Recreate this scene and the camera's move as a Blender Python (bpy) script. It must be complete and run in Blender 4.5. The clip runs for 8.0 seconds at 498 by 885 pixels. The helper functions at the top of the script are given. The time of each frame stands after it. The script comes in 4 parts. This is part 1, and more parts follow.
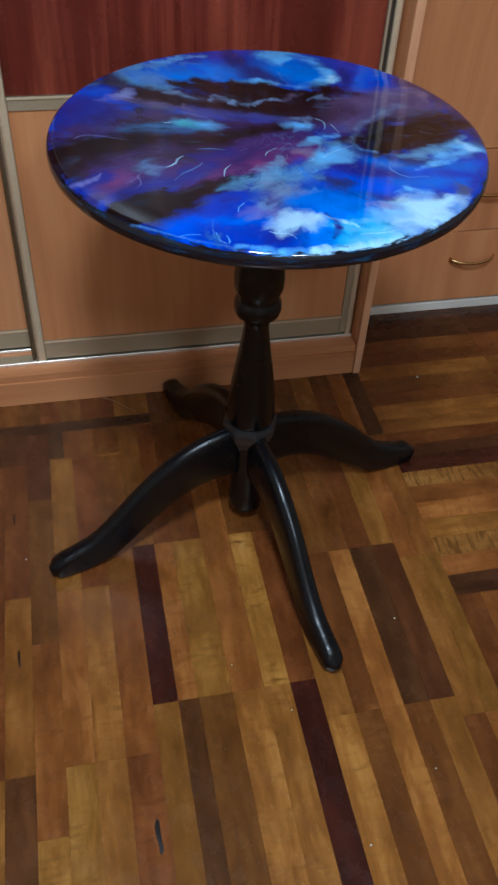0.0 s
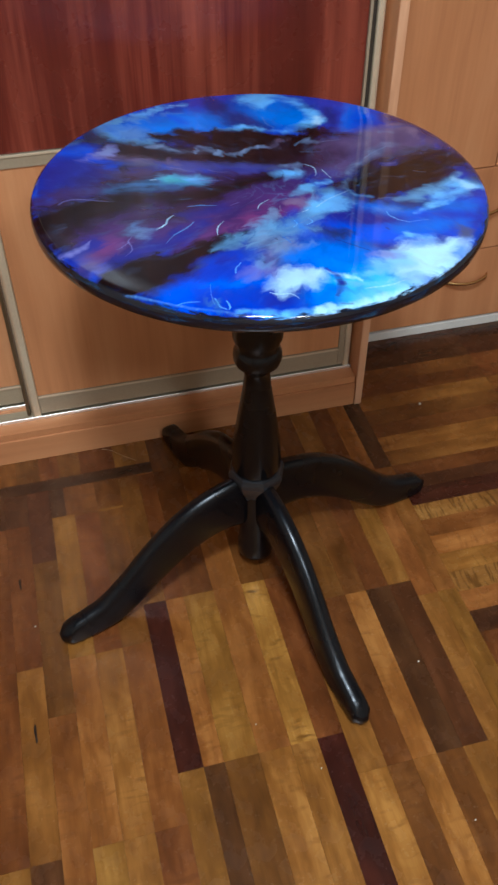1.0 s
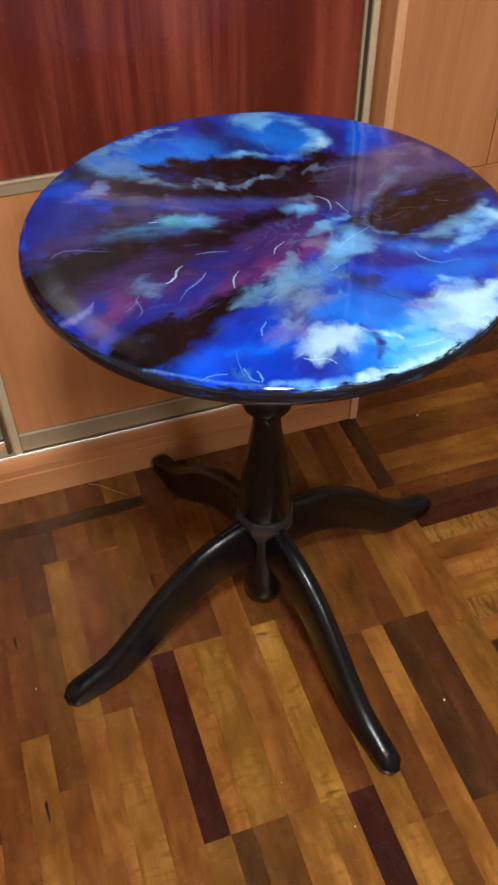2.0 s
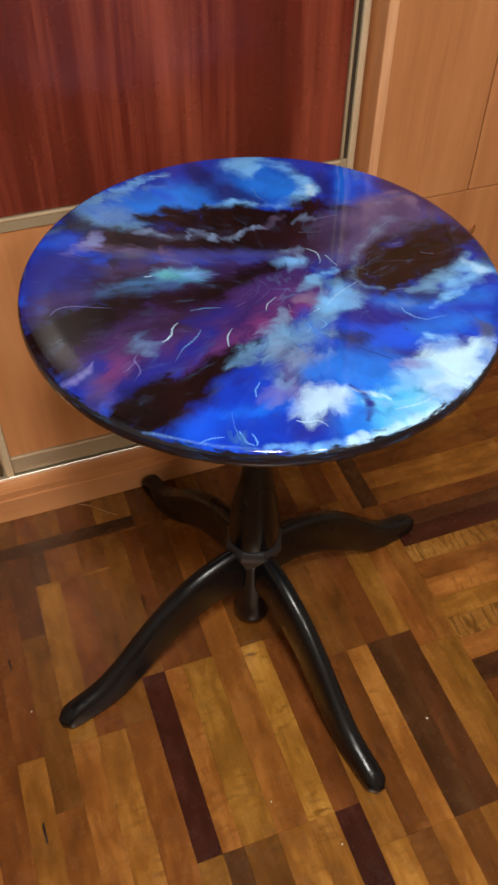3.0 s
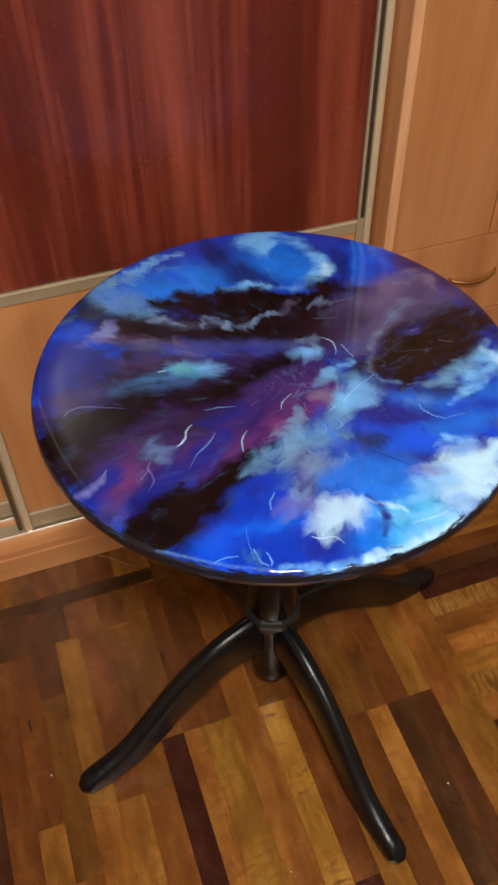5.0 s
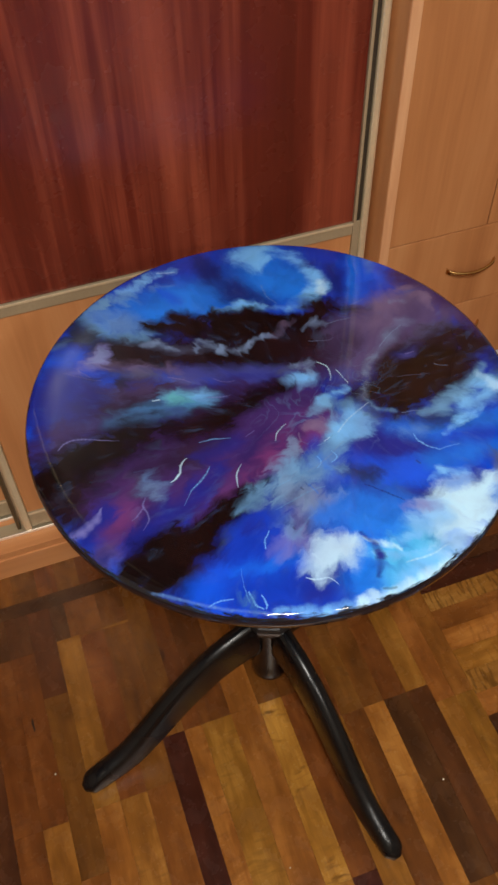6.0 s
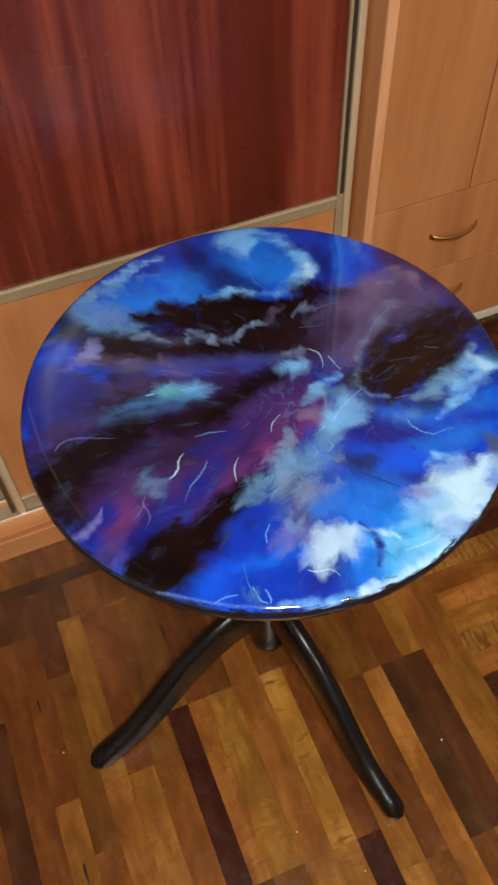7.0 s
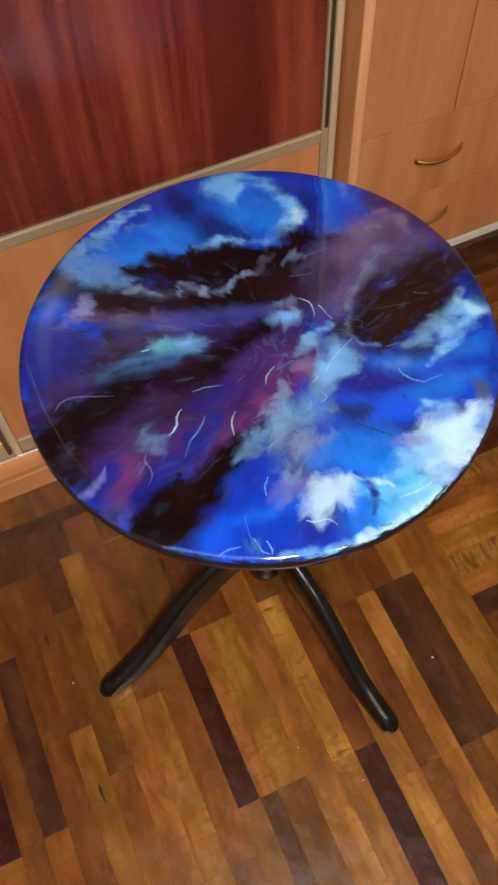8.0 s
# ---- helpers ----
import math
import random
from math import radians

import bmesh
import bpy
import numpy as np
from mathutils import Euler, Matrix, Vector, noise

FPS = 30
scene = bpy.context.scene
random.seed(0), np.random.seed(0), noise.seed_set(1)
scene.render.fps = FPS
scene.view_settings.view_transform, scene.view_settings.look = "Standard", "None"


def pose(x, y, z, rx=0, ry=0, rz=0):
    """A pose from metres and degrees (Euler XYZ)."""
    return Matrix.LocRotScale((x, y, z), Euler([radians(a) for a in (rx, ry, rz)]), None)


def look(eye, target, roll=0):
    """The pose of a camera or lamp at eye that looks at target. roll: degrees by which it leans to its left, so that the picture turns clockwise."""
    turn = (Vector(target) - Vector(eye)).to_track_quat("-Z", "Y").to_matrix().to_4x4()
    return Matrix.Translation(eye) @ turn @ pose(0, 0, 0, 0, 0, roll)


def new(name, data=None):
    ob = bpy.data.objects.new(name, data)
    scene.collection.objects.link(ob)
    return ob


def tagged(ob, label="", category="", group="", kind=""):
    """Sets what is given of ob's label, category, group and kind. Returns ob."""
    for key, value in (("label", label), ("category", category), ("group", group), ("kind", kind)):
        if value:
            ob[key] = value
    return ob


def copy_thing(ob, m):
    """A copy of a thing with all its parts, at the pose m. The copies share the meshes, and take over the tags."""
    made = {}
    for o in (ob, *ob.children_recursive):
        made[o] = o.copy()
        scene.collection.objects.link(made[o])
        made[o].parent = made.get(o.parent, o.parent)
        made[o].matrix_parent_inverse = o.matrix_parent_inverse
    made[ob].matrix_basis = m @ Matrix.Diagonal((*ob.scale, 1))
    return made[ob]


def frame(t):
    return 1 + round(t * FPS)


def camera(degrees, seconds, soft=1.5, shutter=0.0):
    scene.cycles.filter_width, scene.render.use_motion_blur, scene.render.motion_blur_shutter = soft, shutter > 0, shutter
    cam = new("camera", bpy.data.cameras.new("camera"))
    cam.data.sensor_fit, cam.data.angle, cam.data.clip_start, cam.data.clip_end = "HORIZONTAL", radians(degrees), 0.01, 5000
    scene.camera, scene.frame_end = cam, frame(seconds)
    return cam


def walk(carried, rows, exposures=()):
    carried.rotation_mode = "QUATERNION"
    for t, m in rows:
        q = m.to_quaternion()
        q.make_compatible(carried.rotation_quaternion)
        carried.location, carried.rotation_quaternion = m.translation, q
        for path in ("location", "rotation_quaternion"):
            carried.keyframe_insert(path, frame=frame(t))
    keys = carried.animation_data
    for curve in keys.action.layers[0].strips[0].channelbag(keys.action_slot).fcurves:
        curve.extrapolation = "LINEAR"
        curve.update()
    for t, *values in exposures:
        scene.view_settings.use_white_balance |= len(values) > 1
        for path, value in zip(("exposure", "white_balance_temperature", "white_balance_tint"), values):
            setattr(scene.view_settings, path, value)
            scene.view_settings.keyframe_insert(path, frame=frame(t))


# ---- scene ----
cam = camera(32.7, 8.0, soft=2.7)
PATH = [
    (0, (-0.556, -1.327, 1.189), (-0.21, 0.043, -0.226), 3.8),
    (0.5, (-0.551, -1.322, 1.201), (-0.225, 0.056, -0.212), 1.2),
    (1, (-0.559, -1.256, 1.204), (-0.196, 0.131, -0.191), 0.1),
    (1.5, (-0.582, -1.154, 1.2), (-0.172, 0.2, -0.214), -0.4),
    (3, (-0.598, -1.079, 1.288), (-0.115, 0.196, -0.175), 1.2),
    (3.5, (-0.578, -1.042, 1.315), (-0.099, 0.264, -0.122), 1.4),
    (4, (-0.566, -1.027, 1.327), (-0.101, 0.293, -0.103), 0.7),
    (4.5, (-0.564, -1.017, 1.339), (-0.116, 0.291, -0.106), -0.2),
    (6, (-0.533, -0.936, 1.414), (-0.134, 0.261, -0.138), -1.4),
    (6.5, (-0.517, -0.921, 1.435), (-0.113, 0.246, -0.139), -1.8),
    (7, (-0.535, -0.903, 1.445), (-0.131, 0.196, -0.177), -2.3),
    (7.5, (-0.54, -0.888, 1.454), (-0.157, 0.104, -0.239), -2.5),
    (8, (-0.536, -0.877, 1.49), (-0.171, 0.048, -0.245), -3.1),
]
EXPOSURES = [(0, -0.12, 4850, 2), (0.4, 0.24, 4850, 2), (1.5, 0.24, 5500, 6), (3.0, 0.22, 6500, 10), (4.5, 0.14, 6500, 10),
             (6.3, -0.02, 6600, 10), (7.0, 0.07, 6600, 10), (8, 0.17, 6600, 10)]
walk(cam, [(t, look(eye, target, roll)) for t, eye, target, roll in PATH], EXPOSURES)

# ---- light: a ceiling lamp and an added fill, in a closed room at night ----
world = bpy.data.worlds.new("night")
scene.world = world
world.use_nodes = True
world.node_tree.nodes["Background"].inputs[0].default_value = (0.01, 0.012, 0.02, 1)
world.node_tree.nodes["Background"].inputs[1].default_value = 0.3

# the second entry is an added fill for the wardrobe, without a known source
LAMP_AND_FILL = (((-0.60, -1.42, 2.36), 38.0, 0.30), ((-0.10, -2.55, 2.36), 19.0, 0.34))
for at, watts, size in LAMP_AND_FILL:
    lamp = bpy.data.lights.new("lamp_and_fill_light", "AREA")
    lamp.shape, lamp.size, lamp.energy, lamp.color = "DISK", size, watts, (1.0, 0.97, 0.91)
    new("lamp_and_fill_light", lamp).matrix_world = pose(*at)


# ---- materials ----
def srgb(r, g, b, gain=1.0):
    f = lambda v: ((v / 255 + 0.055) / 1.055) ** 2.4 if v > 10 else v / 255 / 12.92
    return (f(r) * gain, f(g) * gain, f(b) * gain, 1)


class Nodes:
    """A short hand for node trees."""

    def __init__(self, tree):
        self.tree = tree

    def add(self, kind, **settings):
        n = self.tree.nodes.new(kind)
        for k, v in settings.items():
            setattr(n, k, v)
        return n

    def put(self, socket, value):
        if isinstance(value, bpy.types.NodeSocket):
            self.tree.links.new(value, socket)
        else:
            socket.default_value = value

    def math(self, op, a, b=0.0, c=0.0, clamp=False):
        n = self.add("ShaderNodeMath", operation=op, use_clamp=clamp)
        for s, v in zip(n.inputs, (a, b, c)):
            self.put(s, v)
        return n.outputs[0]

    def vec(self, op, a, b=None, scale=None):
        n = self.add("ShaderNodeVectorMath", operation=op)
        self.put(n.inputs[0], a)
        if b is not None:
            self.put(n.inputs[1], b)
        if scale is not None:
            self.put(n.inputs["Scale"], scale)
        return n.outputs["Value"] if op in ("DOT_PRODUCT", "LENGTH", "DISTANCE") else n.outputs["Vector"]

    def noise(self, vector, scale, detail=4.0, rough=0.55, colour=False, distortion=0.0):
        n = self.add("ShaderNodeTexNoise")
        self.put(n.inputs["Vector"], vector)
        n.inputs["Scale"].default_value = scale
        n.inputs["Detail"].default_value = detail
        n.inputs["Roughness"].default_value = rough
        n.inputs["Distortion"].default_value = distortion
        return n.outputs["Color" if colour else "Fac"]

    def mapping(self, vector, scale=(1, 1, 1), at=(0, 0, 0)):
        n = self.add("ShaderNodeMapping")
        self.put(n.inputs["Vector"], vector)
        self.put(n.inputs["Scale"], scale)
        self.put(n.inputs["Location"], at)
        return n.outputs[0]

    def ramp(self, fac, *stops):
        n = self.add("ShaderNodeValToRGB")
        self.put(n.inputs[0], fac)
        e = n.color_ramp.elements
        while len(e) < len(stops):
            e.new(0.5)
        for el, (p, c) in zip(e, stops):
            el.position, el.color = p, c
        return n.outputs[0]

    def span(self, v, a, b, c=0.0, d=1.0):
        n = self.add("ShaderNodeMapRange")
        self.put(n.inputs[0], v)
        for s, q in zip(n.inputs[1:5], (a, b, c, d)):
            self.put(s, q)
        return n.outputs[0]

    def mix(self, fac, a, b, blend="MIX"):
        n = self.add("ShaderNodeMix", data_type="RGBA", blend_type=blend)
        self.put(n.inputs[0], fac)
        self.put(n.inputs[6], a)
        self.put(n.inputs[7], b)
        return n.outputs[2]


def material(name):
    m = bpy.data.materials.new(name)
    m.use_nodes = True
    g = Nodes(m.node_tree)
    return m, g, m.node_tree.nodes["Principled BSDF"].inputs


def bump(g, inp, height, strength, distance):
    n = g.add("ShaderNodeBump")
    n.inputs["Strength"].default_value, n.inputs["Distance"].default_value = strength, distance
    g.put(n.inputs["Height"], height)
    g.put(inp["Normal"], n.outputs[0])


def plain(name, colour, rough, metal=0.0, grain=300.0, vary=0.25, relief=0.0002, coat=0.0):
    """Paint, plastic or metal with faint mottling and dust."""
    m, g, inp = material(name)
    p = g.add("ShaderNodeTexCoord").outputs["Object"]
    n = g.noise(p, grain, 3)
    big = g.noise(p, grain / 22, 3)
    k = g.math("ADD", g.math("MULTIPLY", n, 0.5), g.math("MULTIPLY", big, 0.5))
    dark = tuple(c * (1 - vary) for c in colour[:3]) + (1,)
    light = tuple(min(1, c * (1 + vary)) for c in colour[:3]) + (1,)
    g.put(inp["Base Color"], g.ramp(k, (0.3, dark), (0.7, light)))
    g.put(inp["Roughness"], g.span(big, 0.3, 0.7, rough * 0.8, min(1, rough * 1.25)))
    inp["Metallic"].default_value = metal
    inp["Coat Weight"].default_value = coat
    bump(g, inp, n, 0.4, relief)
    return m


def laminate(name, dark, mid, light, rough, streak, contrast, along=2, lines=0.16):
    """Wood-print board: long streaks along one axis, slow cathedral bands, pores."""
    m, g, inp = material(name)
    p = g.add("ShaderNodeTexCoord").outputs["Object"]
    rnd = g.add("ShaderNodeObjectInfo").outputs["Random"]
    shift = g.vec("SCALE", (7.3, 3.1, 5.7), scale=rnd)
    p = g.vec("ADD", p, shift)
    s = [1.0, 1.0, 1.0]
    s[along] = 0.055
    warp = g.noise(g.mapping(p, tuple(0.6 if i == along else 1.0 for i in range(3))), 3.0, 2, colour=True)
    pw = g.vec("ADD", p, g.vec("SCALE", g.vec("SUBTRACT", warp, (0.5, 0.5, 0.5)), scale=0.06))
    q = g.mapping(pw, tuple(s))
    bands = g.noise(q, streak, 4, 0.55)
    fine = g.noise(g.mapping(p, tuple(v if v == 1 else 0.025 for v in s)), streak * 9, 3, 0.6)
    k = g.math("ADD", g.math("MULTIPLY", bands, 1 - lines), g.math("MULTIPLY", fine, lines))
    base = g.ramp(k, (0.5 - contrast, dark), (0.5, mid), (0.5 + contrast, light))
    cloud = g.noise(p, 2.6, 3)
    base = g.mix(g.span(cloud, 0.35, 0.75, 0.0, 0.35), base, mid)
    knots = g.noise(g.mapping(p, tuple(0.35 if i == along else 1.0 for i in range(3))), 9.0, 3)
    base = g.mix(g.span(knots, 0.68, 0.80, 0.0, 0.18), base, dark)
    g.put(inp["Base Color"], base)
    g.put(inp["Roughness"], g.span(g.noise(p, 14, 4), 0.3, 0.7, rough * 0.85, rough * 1.2))
    inp["Specular IOR Level"].default_value = 0.42
    bump(g, inp, fine, 0.25, 0.0003)
    return m


def parquet(name, dark, mid, light, figure=0.0):
    """One varnished hardwood strip, its length along its own y."""
    m, g, inp = material(name)
    p = g.add("ShaderNodeTexCoord").outputs["Object"]
    rnd = g.add("ShaderNodeObjectInfo").outputs["Random"]
    p = g.vec("ADD", p, g.vec("SCALE", (31.0, 47.0, 13.0), scale=rnd))
    warp = g.noise(g.mapping(p, (1, 0.35, 1)), 14.0, 2, colour=True)
    pw = g.vec("ADD", p, g.vec("SCALE", g.vec("SUBTRACT", warp, (0.5, 0.5, 0.5)), scale=0.02))
    bands = g.noise(g.mapping(pw, (1, 0.09, 1)), 55, 4, 0.6)
    pores = g.noise(g.mapping(p, (1, 0.05, 1)), 420, 3, 0.6)
    blotch = g.noise(g.mapping(p, (1, 0.5, 1)), 17, 3, 0.6)
    slow = g.noise(g.mapping(pw, (1, 0.28, 1)), 30, 3, 0.6, distortion=1.1)
    k = g.math("ADD", g.math("MULTIPLY", g.math("ADD", bands, slow), 0.26), g.math("ADD", g.math("MULTIPLY", pores, 0.09), g.math("MULTIPLY", blotch, 0.39)))
    base = g.ramp(k, (0.36, dark), (0.49, mid), (0.61, light))
    if figure:
        flame = g.noise(g.mapping(pw, (0.35, 1.6, 1)), 75, 2, 0.5)
        base = g.mix(g.math("MULTIPLY", g.span(flame, 0.52, 0.66), g.math("MULTIPLY", g.span(blotch, 0.45, 0.6), figure)), base, dark)
    if figure >= 1:
        ripple = g.noise(g.mapping(pw, (0.22, 1.5, 1)), 130, 1, 0.4)
        base = g.mix(g.span(ripple, 0.50, 0.62, 0.0, 0.75), base, tuple(c * 0.6 for c in dark[:3]) + (1,))
    knot = g.noise(g.mapping(p, (1.0, 0.45, 1)), 30, 2, 0.5)
    base = g.mix(g.span(knot, 0.73, 0.80, 0.0, 0.7), base, tuple(c * 0.3 for c in dark[:3]) + (1,))
    hue = g.add("ShaderNodeHueSaturation")
    g.put(hue.inputs["Value"], g.span(rnd, 0, 1, 0.88, 1.12))
    g.put(hue.inputs["Hue"], g.span(g.math("FRACT", g.math("MULTIPLY", rnd, 7.31)), 0, 1, 0.490, 0.506))
    g.put(hue.inputs["Color"], base)
    g.put(inp["Base Color"], hue.outputs[0])
    wear = g.noise(g.add("ShaderNodeTexCoord").outputs["Object"], 26, 4, 0.6)
    g.put(inp["Roughness"], g.span(wear, 0.3, 0.7, 0.18, 0.34))
    inp["Specular IOR Level"].default_value = 0.46
    bump(g, inp, g.math("ADD", g.math("MULTIPLY", pores, 0.3), wear), 0.22, 0.0006)
    return m


WOOD_LIGHT = laminate("alder_laminate", srgb(166, 106, 63), srgb(197, 135, 86), srgb(217, 160, 109), 0.42, 17.0, 0.27)
WOOD_LIGHT_LONG = laminate("alder_laminate_lengthwise", srgb(166, 106, 63), srgb(197, 135, 86), srgb(217, 160, 109), 0.42, 17.0, 0.27, along=0)
WOOD_EDGE = laminate("alder_edging", srgb(196, 140, 100), srgb(212, 158, 116), srgb(226, 176, 134), 0.4, 60.0, 0.2)
MAHOGANY = laminate("mahogany_laminate", srgb(72, 24, 17), srgb(98, 37, 27), srgb(148, 72, 52), 0.26, 12.0, 0.17, lines=0.26)
BRONZE = plain("champagne_anodised_profile", srgb(214, 196, 164), 0.36, 0.30, 240, 0.08, 0.0001)
BRONZE_FLAT = plain("bronze_rail", srgb(174, 158, 130), 0.45, 0.3, 240, 0.08, 0.0001)
# darkened bronze: the shade of the profile's recess put into the colour
PROFILE_SHADE = plain("dark_profile_shade", srgb(92, 74, 50), 0.45, 0.3, 240, 0.08, 0.0001)
GROOVE_SHADE = plain("dark_groove_shade", (0.030, 0.020, 0.010, 1), 0.75)
TRACK = plain("bright_aluminium_track", (0.93, 0.91, 0.84, 1), 0.34, 0.85, 200, 0.05, 0.0001)
WHITE_EDGE = plain("white_board_edge", (0.72, 0.68, 0.6, 1), 0.45, 0.0, 200, 0.08)
BRASS = plain("brass", (0.62, 0.40, 0.16, 1), 0.22, 1.0, 180, 0.12, 0.00005)
CARCASS = plain("dark_carcass_board", (0.16, 0.10, 0.06, 1), 0.6)
BLACK_PAINT = plain("satin_black_paint", (0.003, 0.003, 0.004, 1), 0.25, 0.0, 130, 0.3, 0.0005)
BLACK_PAINT.node_tree.nodes["Principled BSDF"].inputs["Specular IOR Level"].default_value = 0.34
# greyer than the legs' black: light on the collar's facets put into the colour
LIT_COLLAR_PAINT = plain("lit_collar_black", (0.020, 0.020, 0.022, 1), 0.36, 0.0, 130, 0.35, 0.0004)
WALL = plain("wall_paper", (0.62, 0.55, 0.45, 1), 0.8, 0.0, 60, 0.1)
CEILING = plain("ceiling_paint", (0.78, 0.76, 0.72, 1), 0.9, 0.0, 60, 0.04)
GLUE = plain("joint_filler", (0.07, 0.035, 0.014, 1), 0.5)
STRAW = plain("dry_straw", (0.55, 0.36, 0.18, 1), 0.6)
HONEY = parquet("honey_oak_strip", srgb(94, 57, 19), srgb(122, 77, 28), srgb(148, 99, 42), 0.25)
GOLDEN = parquet("golden_beech_strip", srgb(100, 61, 20), srgb(132, 85, 31), srgb(164, 114, 50), 0.45)
BROWN = parquet("brown_oak_strip", srgb(74, 42, 15), srgb(100, 59, 22), srgb(122, 76, 32), 0.35)
UMBER = parquet("umber_walnut_strip", srgb(47, 26, 12), srgb(64, 37, 18), srgb(82, 51, 27))
RIBBED = parquet("ribbed_beech_strip", srgb(112, 72, 26), srgb(142, 98, 42), srgb(162, 120, 60), 1.0)
WALNUT = parquet("walnut_strip", srgb(56, 32, 14), srgb(76, 45, 20), srgb(94, 58, 29))
FLAMED = parquet("flamed_beech_strip", srgb(94, 57, 18), srgb(136, 89, 33), srgb(170, 120, 52), 0.9)
REDWOOD = parquet("dark_red_merbau_strip", srgb(40, 16, 10), srgb(54, 23, 14), srgb(68, 31, 20))

# the glow of the lamp's shade and of the fill's
GLOW, _g, _i = material("lamp_glass")
_i["Base Color"].default_value = (0.9, 0.86, 0.78, 1)
_i["Emission Color"].default_value = (1.0, 0.87, 0.70, 1)
_i["Emission Strength"].default_value = 6.0

# ---- the poured painting of the tabletop ----
PALETTE = {
    "royal": srgb(16, 56, 188), "azure": srgb(22, 106, 224), "bright": srgb(14, 82, 228), "navy": srgb(14, 34, 112),
    "sky": srgb(28, 124, 244), "cyan": srgb(86, 200, 255), "ice": srgb(116, 188, 255), "mist": srgb(116, 142, 184),
    "white": srgb(184, 226, 255), "indigo": srgb(26, 38, 138), "violet": srgb(62, 70, 146), "lilac": srgb(122, 124, 196),
    "mauve": srgb(82, 70, 118), "plum": srgb(54, 38, 92), "purple": srgb(62, 40, 104), "magenta": srgb(112, 52, 112),
    "teal": srgb(60, 112, 168), "tealglow": srgb(84, 178, 172), "steel": srgb(96, 140, 200), "slate": srgb(70, 80, 110),
    "black": srgb(16, 10, 11), "coal": srgb(28, 20, 27), "umberblack": srgb(30, 16, 20), "tea": srgb(104, 158, 208), "pinkgrey": srgb(118, 102, 140),
    "rose": srgb(92, 50, 112), "deepviolet": srgb(40, 28, 92), "ink": srgb(26, 38, 62), "darkmauve": srgb(42, 30, 54), "soot": srgb(40, 31, 24),
}


def stroke_group():
    """One brush stroke: a soft, ragged, tapered capsule laid over the colour below."""
    t = bpy.data.node_groups.new("brush_stroke", "ShaderNodeTree")
    io = t.interface
    for name, kind in (("Below", "NodeSocketColor"), ("P", "NodeSocketVector"), ("N", "NodeSocketFloat"), ("A", "NodeSocketVector"), ("D", "NodeSocketVector"),
                       ("InvLen2", "NodeSocketFloat"), ("W0", "NodeSocketFloat"), ("W1", "NodeSocketFloat"), ("Soft", "NodeSocketFloat"),
                       ("Ragged", "NodeSocketFloat"), ("Opacity", "NodeSocketFloat"), ("Broken", "NodeSocketFloat"), ("Paint", "NodeSocketColor")):
        io.new_socket(name, in_out="INPUT", socket_type=kind)
    io.new_socket("Colour", in_out="OUTPUT", socket_type="NodeSocketColor")
    g = Nodes(t)
    i = g.add("NodeGroupInput").outputs
    o = g.add("NodeGroupOutput").inputs
    lead = g.vec("SCALE", i["Below"], scale=1e-9)  # keeps the strokes in order
    pa = g.vec("SUBTRACT", g.vec("ADD", i["P"], lead), i["A"])
    h = g.math("MULTIPLY", g.vec("DOT_PRODUCT", pa, i["D"]), i["InvLen2"], clamp=True)
    d = g.vec("LENGTH", g.vec("SUBTRACT", pa, g.vec("SCALE", i["D"], scale=h)))
    w = g.math("MULTIPLY_ADD", h, g.math("SUBTRACT", i["W1"], i["W0"]), i["W0"])
    e = g.math("MULTIPLY_ADD", i["N"], i["Ragged"], g.math("DIVIDE", d, w))
    k = g.add("ShaderNodeMapRange", interpolation_type="SMOOTHSTEP")
    g.put(k.inputs[0], e)
    g.put(k.inputs[1], g.math("ADD", 1.0, i["Soft"]))
    g.put(k.inputs[2], g.math("SUBTRACT", 1.0, i["Soft"]))
    body = g.math("SUBTRACT", 1.0, g.math("MULTIPLY", g.math("ADD", i["N"], 0.35), i["Broken"]), clamp=True)
    g.put(o[0], g.mix(g.math("MULTIPLY", k.outputs[0], g.math("MULTIPLY", body, i["Opacity"], clamp=True), clamp=True), i["Below"], i["Paint"]))
    return t


STROKE = stroke_group()
PAINTING, art, art_in = material("poured_resin_painting")
_p = art.add("ShaderNodeTexCoord").outputs["Object"]
_flat = art.mapping(_p, (1, 1, 0))
_w1 = art.vec("SUBTRACT", art.noise(_flat, 11.0, 3, 0.6, colour=True), (0.5, 0.5, 0.5))
_w2 = art.vec("SUBTRACT", art.noise(_flat, 46.0, 4, 0.65, colour=True), (0.5, 0.5, 0.5))
ART_P = art.mapping(art.vec("ADD", art.vec("ADD", _flat, art.vec("SCALE", _w1, scale=0.017)), art.vec("SCALE", _w2, scale=0.010)), (1, 1, 0))
_w3 = art.vec("SUBTRACT", art.noise(_flat, 170.0, 3, 0.6, colour=True), (0.5, 0.5, 0.5))
ART_P = art.mapping(art.vec("ADD", ART_P, art.vec("SCALE", _w3, scale=0.0034)), (1, 1, 0))
ART_CALM = ART_P
ART_FINE = art.mapping(art.vec("ADD", _flat, art.vec("SCALE", _w2, scale=0.006)), (1, 1, 0))
# streaks that fan out from the middle of the pour
HUB = (0.055, -0.045, 0)
_from_hub = art.vec("SUBTRACT", ART_P, HUB)
_rad = art.vec("LENGTH", _from_hub)
_way = art.vec("NORMALIZE", _from_hub)
_pol = art.vec("ADD", art.vec("SCALE", _way, scale=1.7), art.vec("SCALE", _from_hub, scale=4.0))
_n2 = art.noise(_pol, 6.0, 4, 0.52, distortion=0.5)
_px = art.add("ShaderNodeSeparateXYZ")
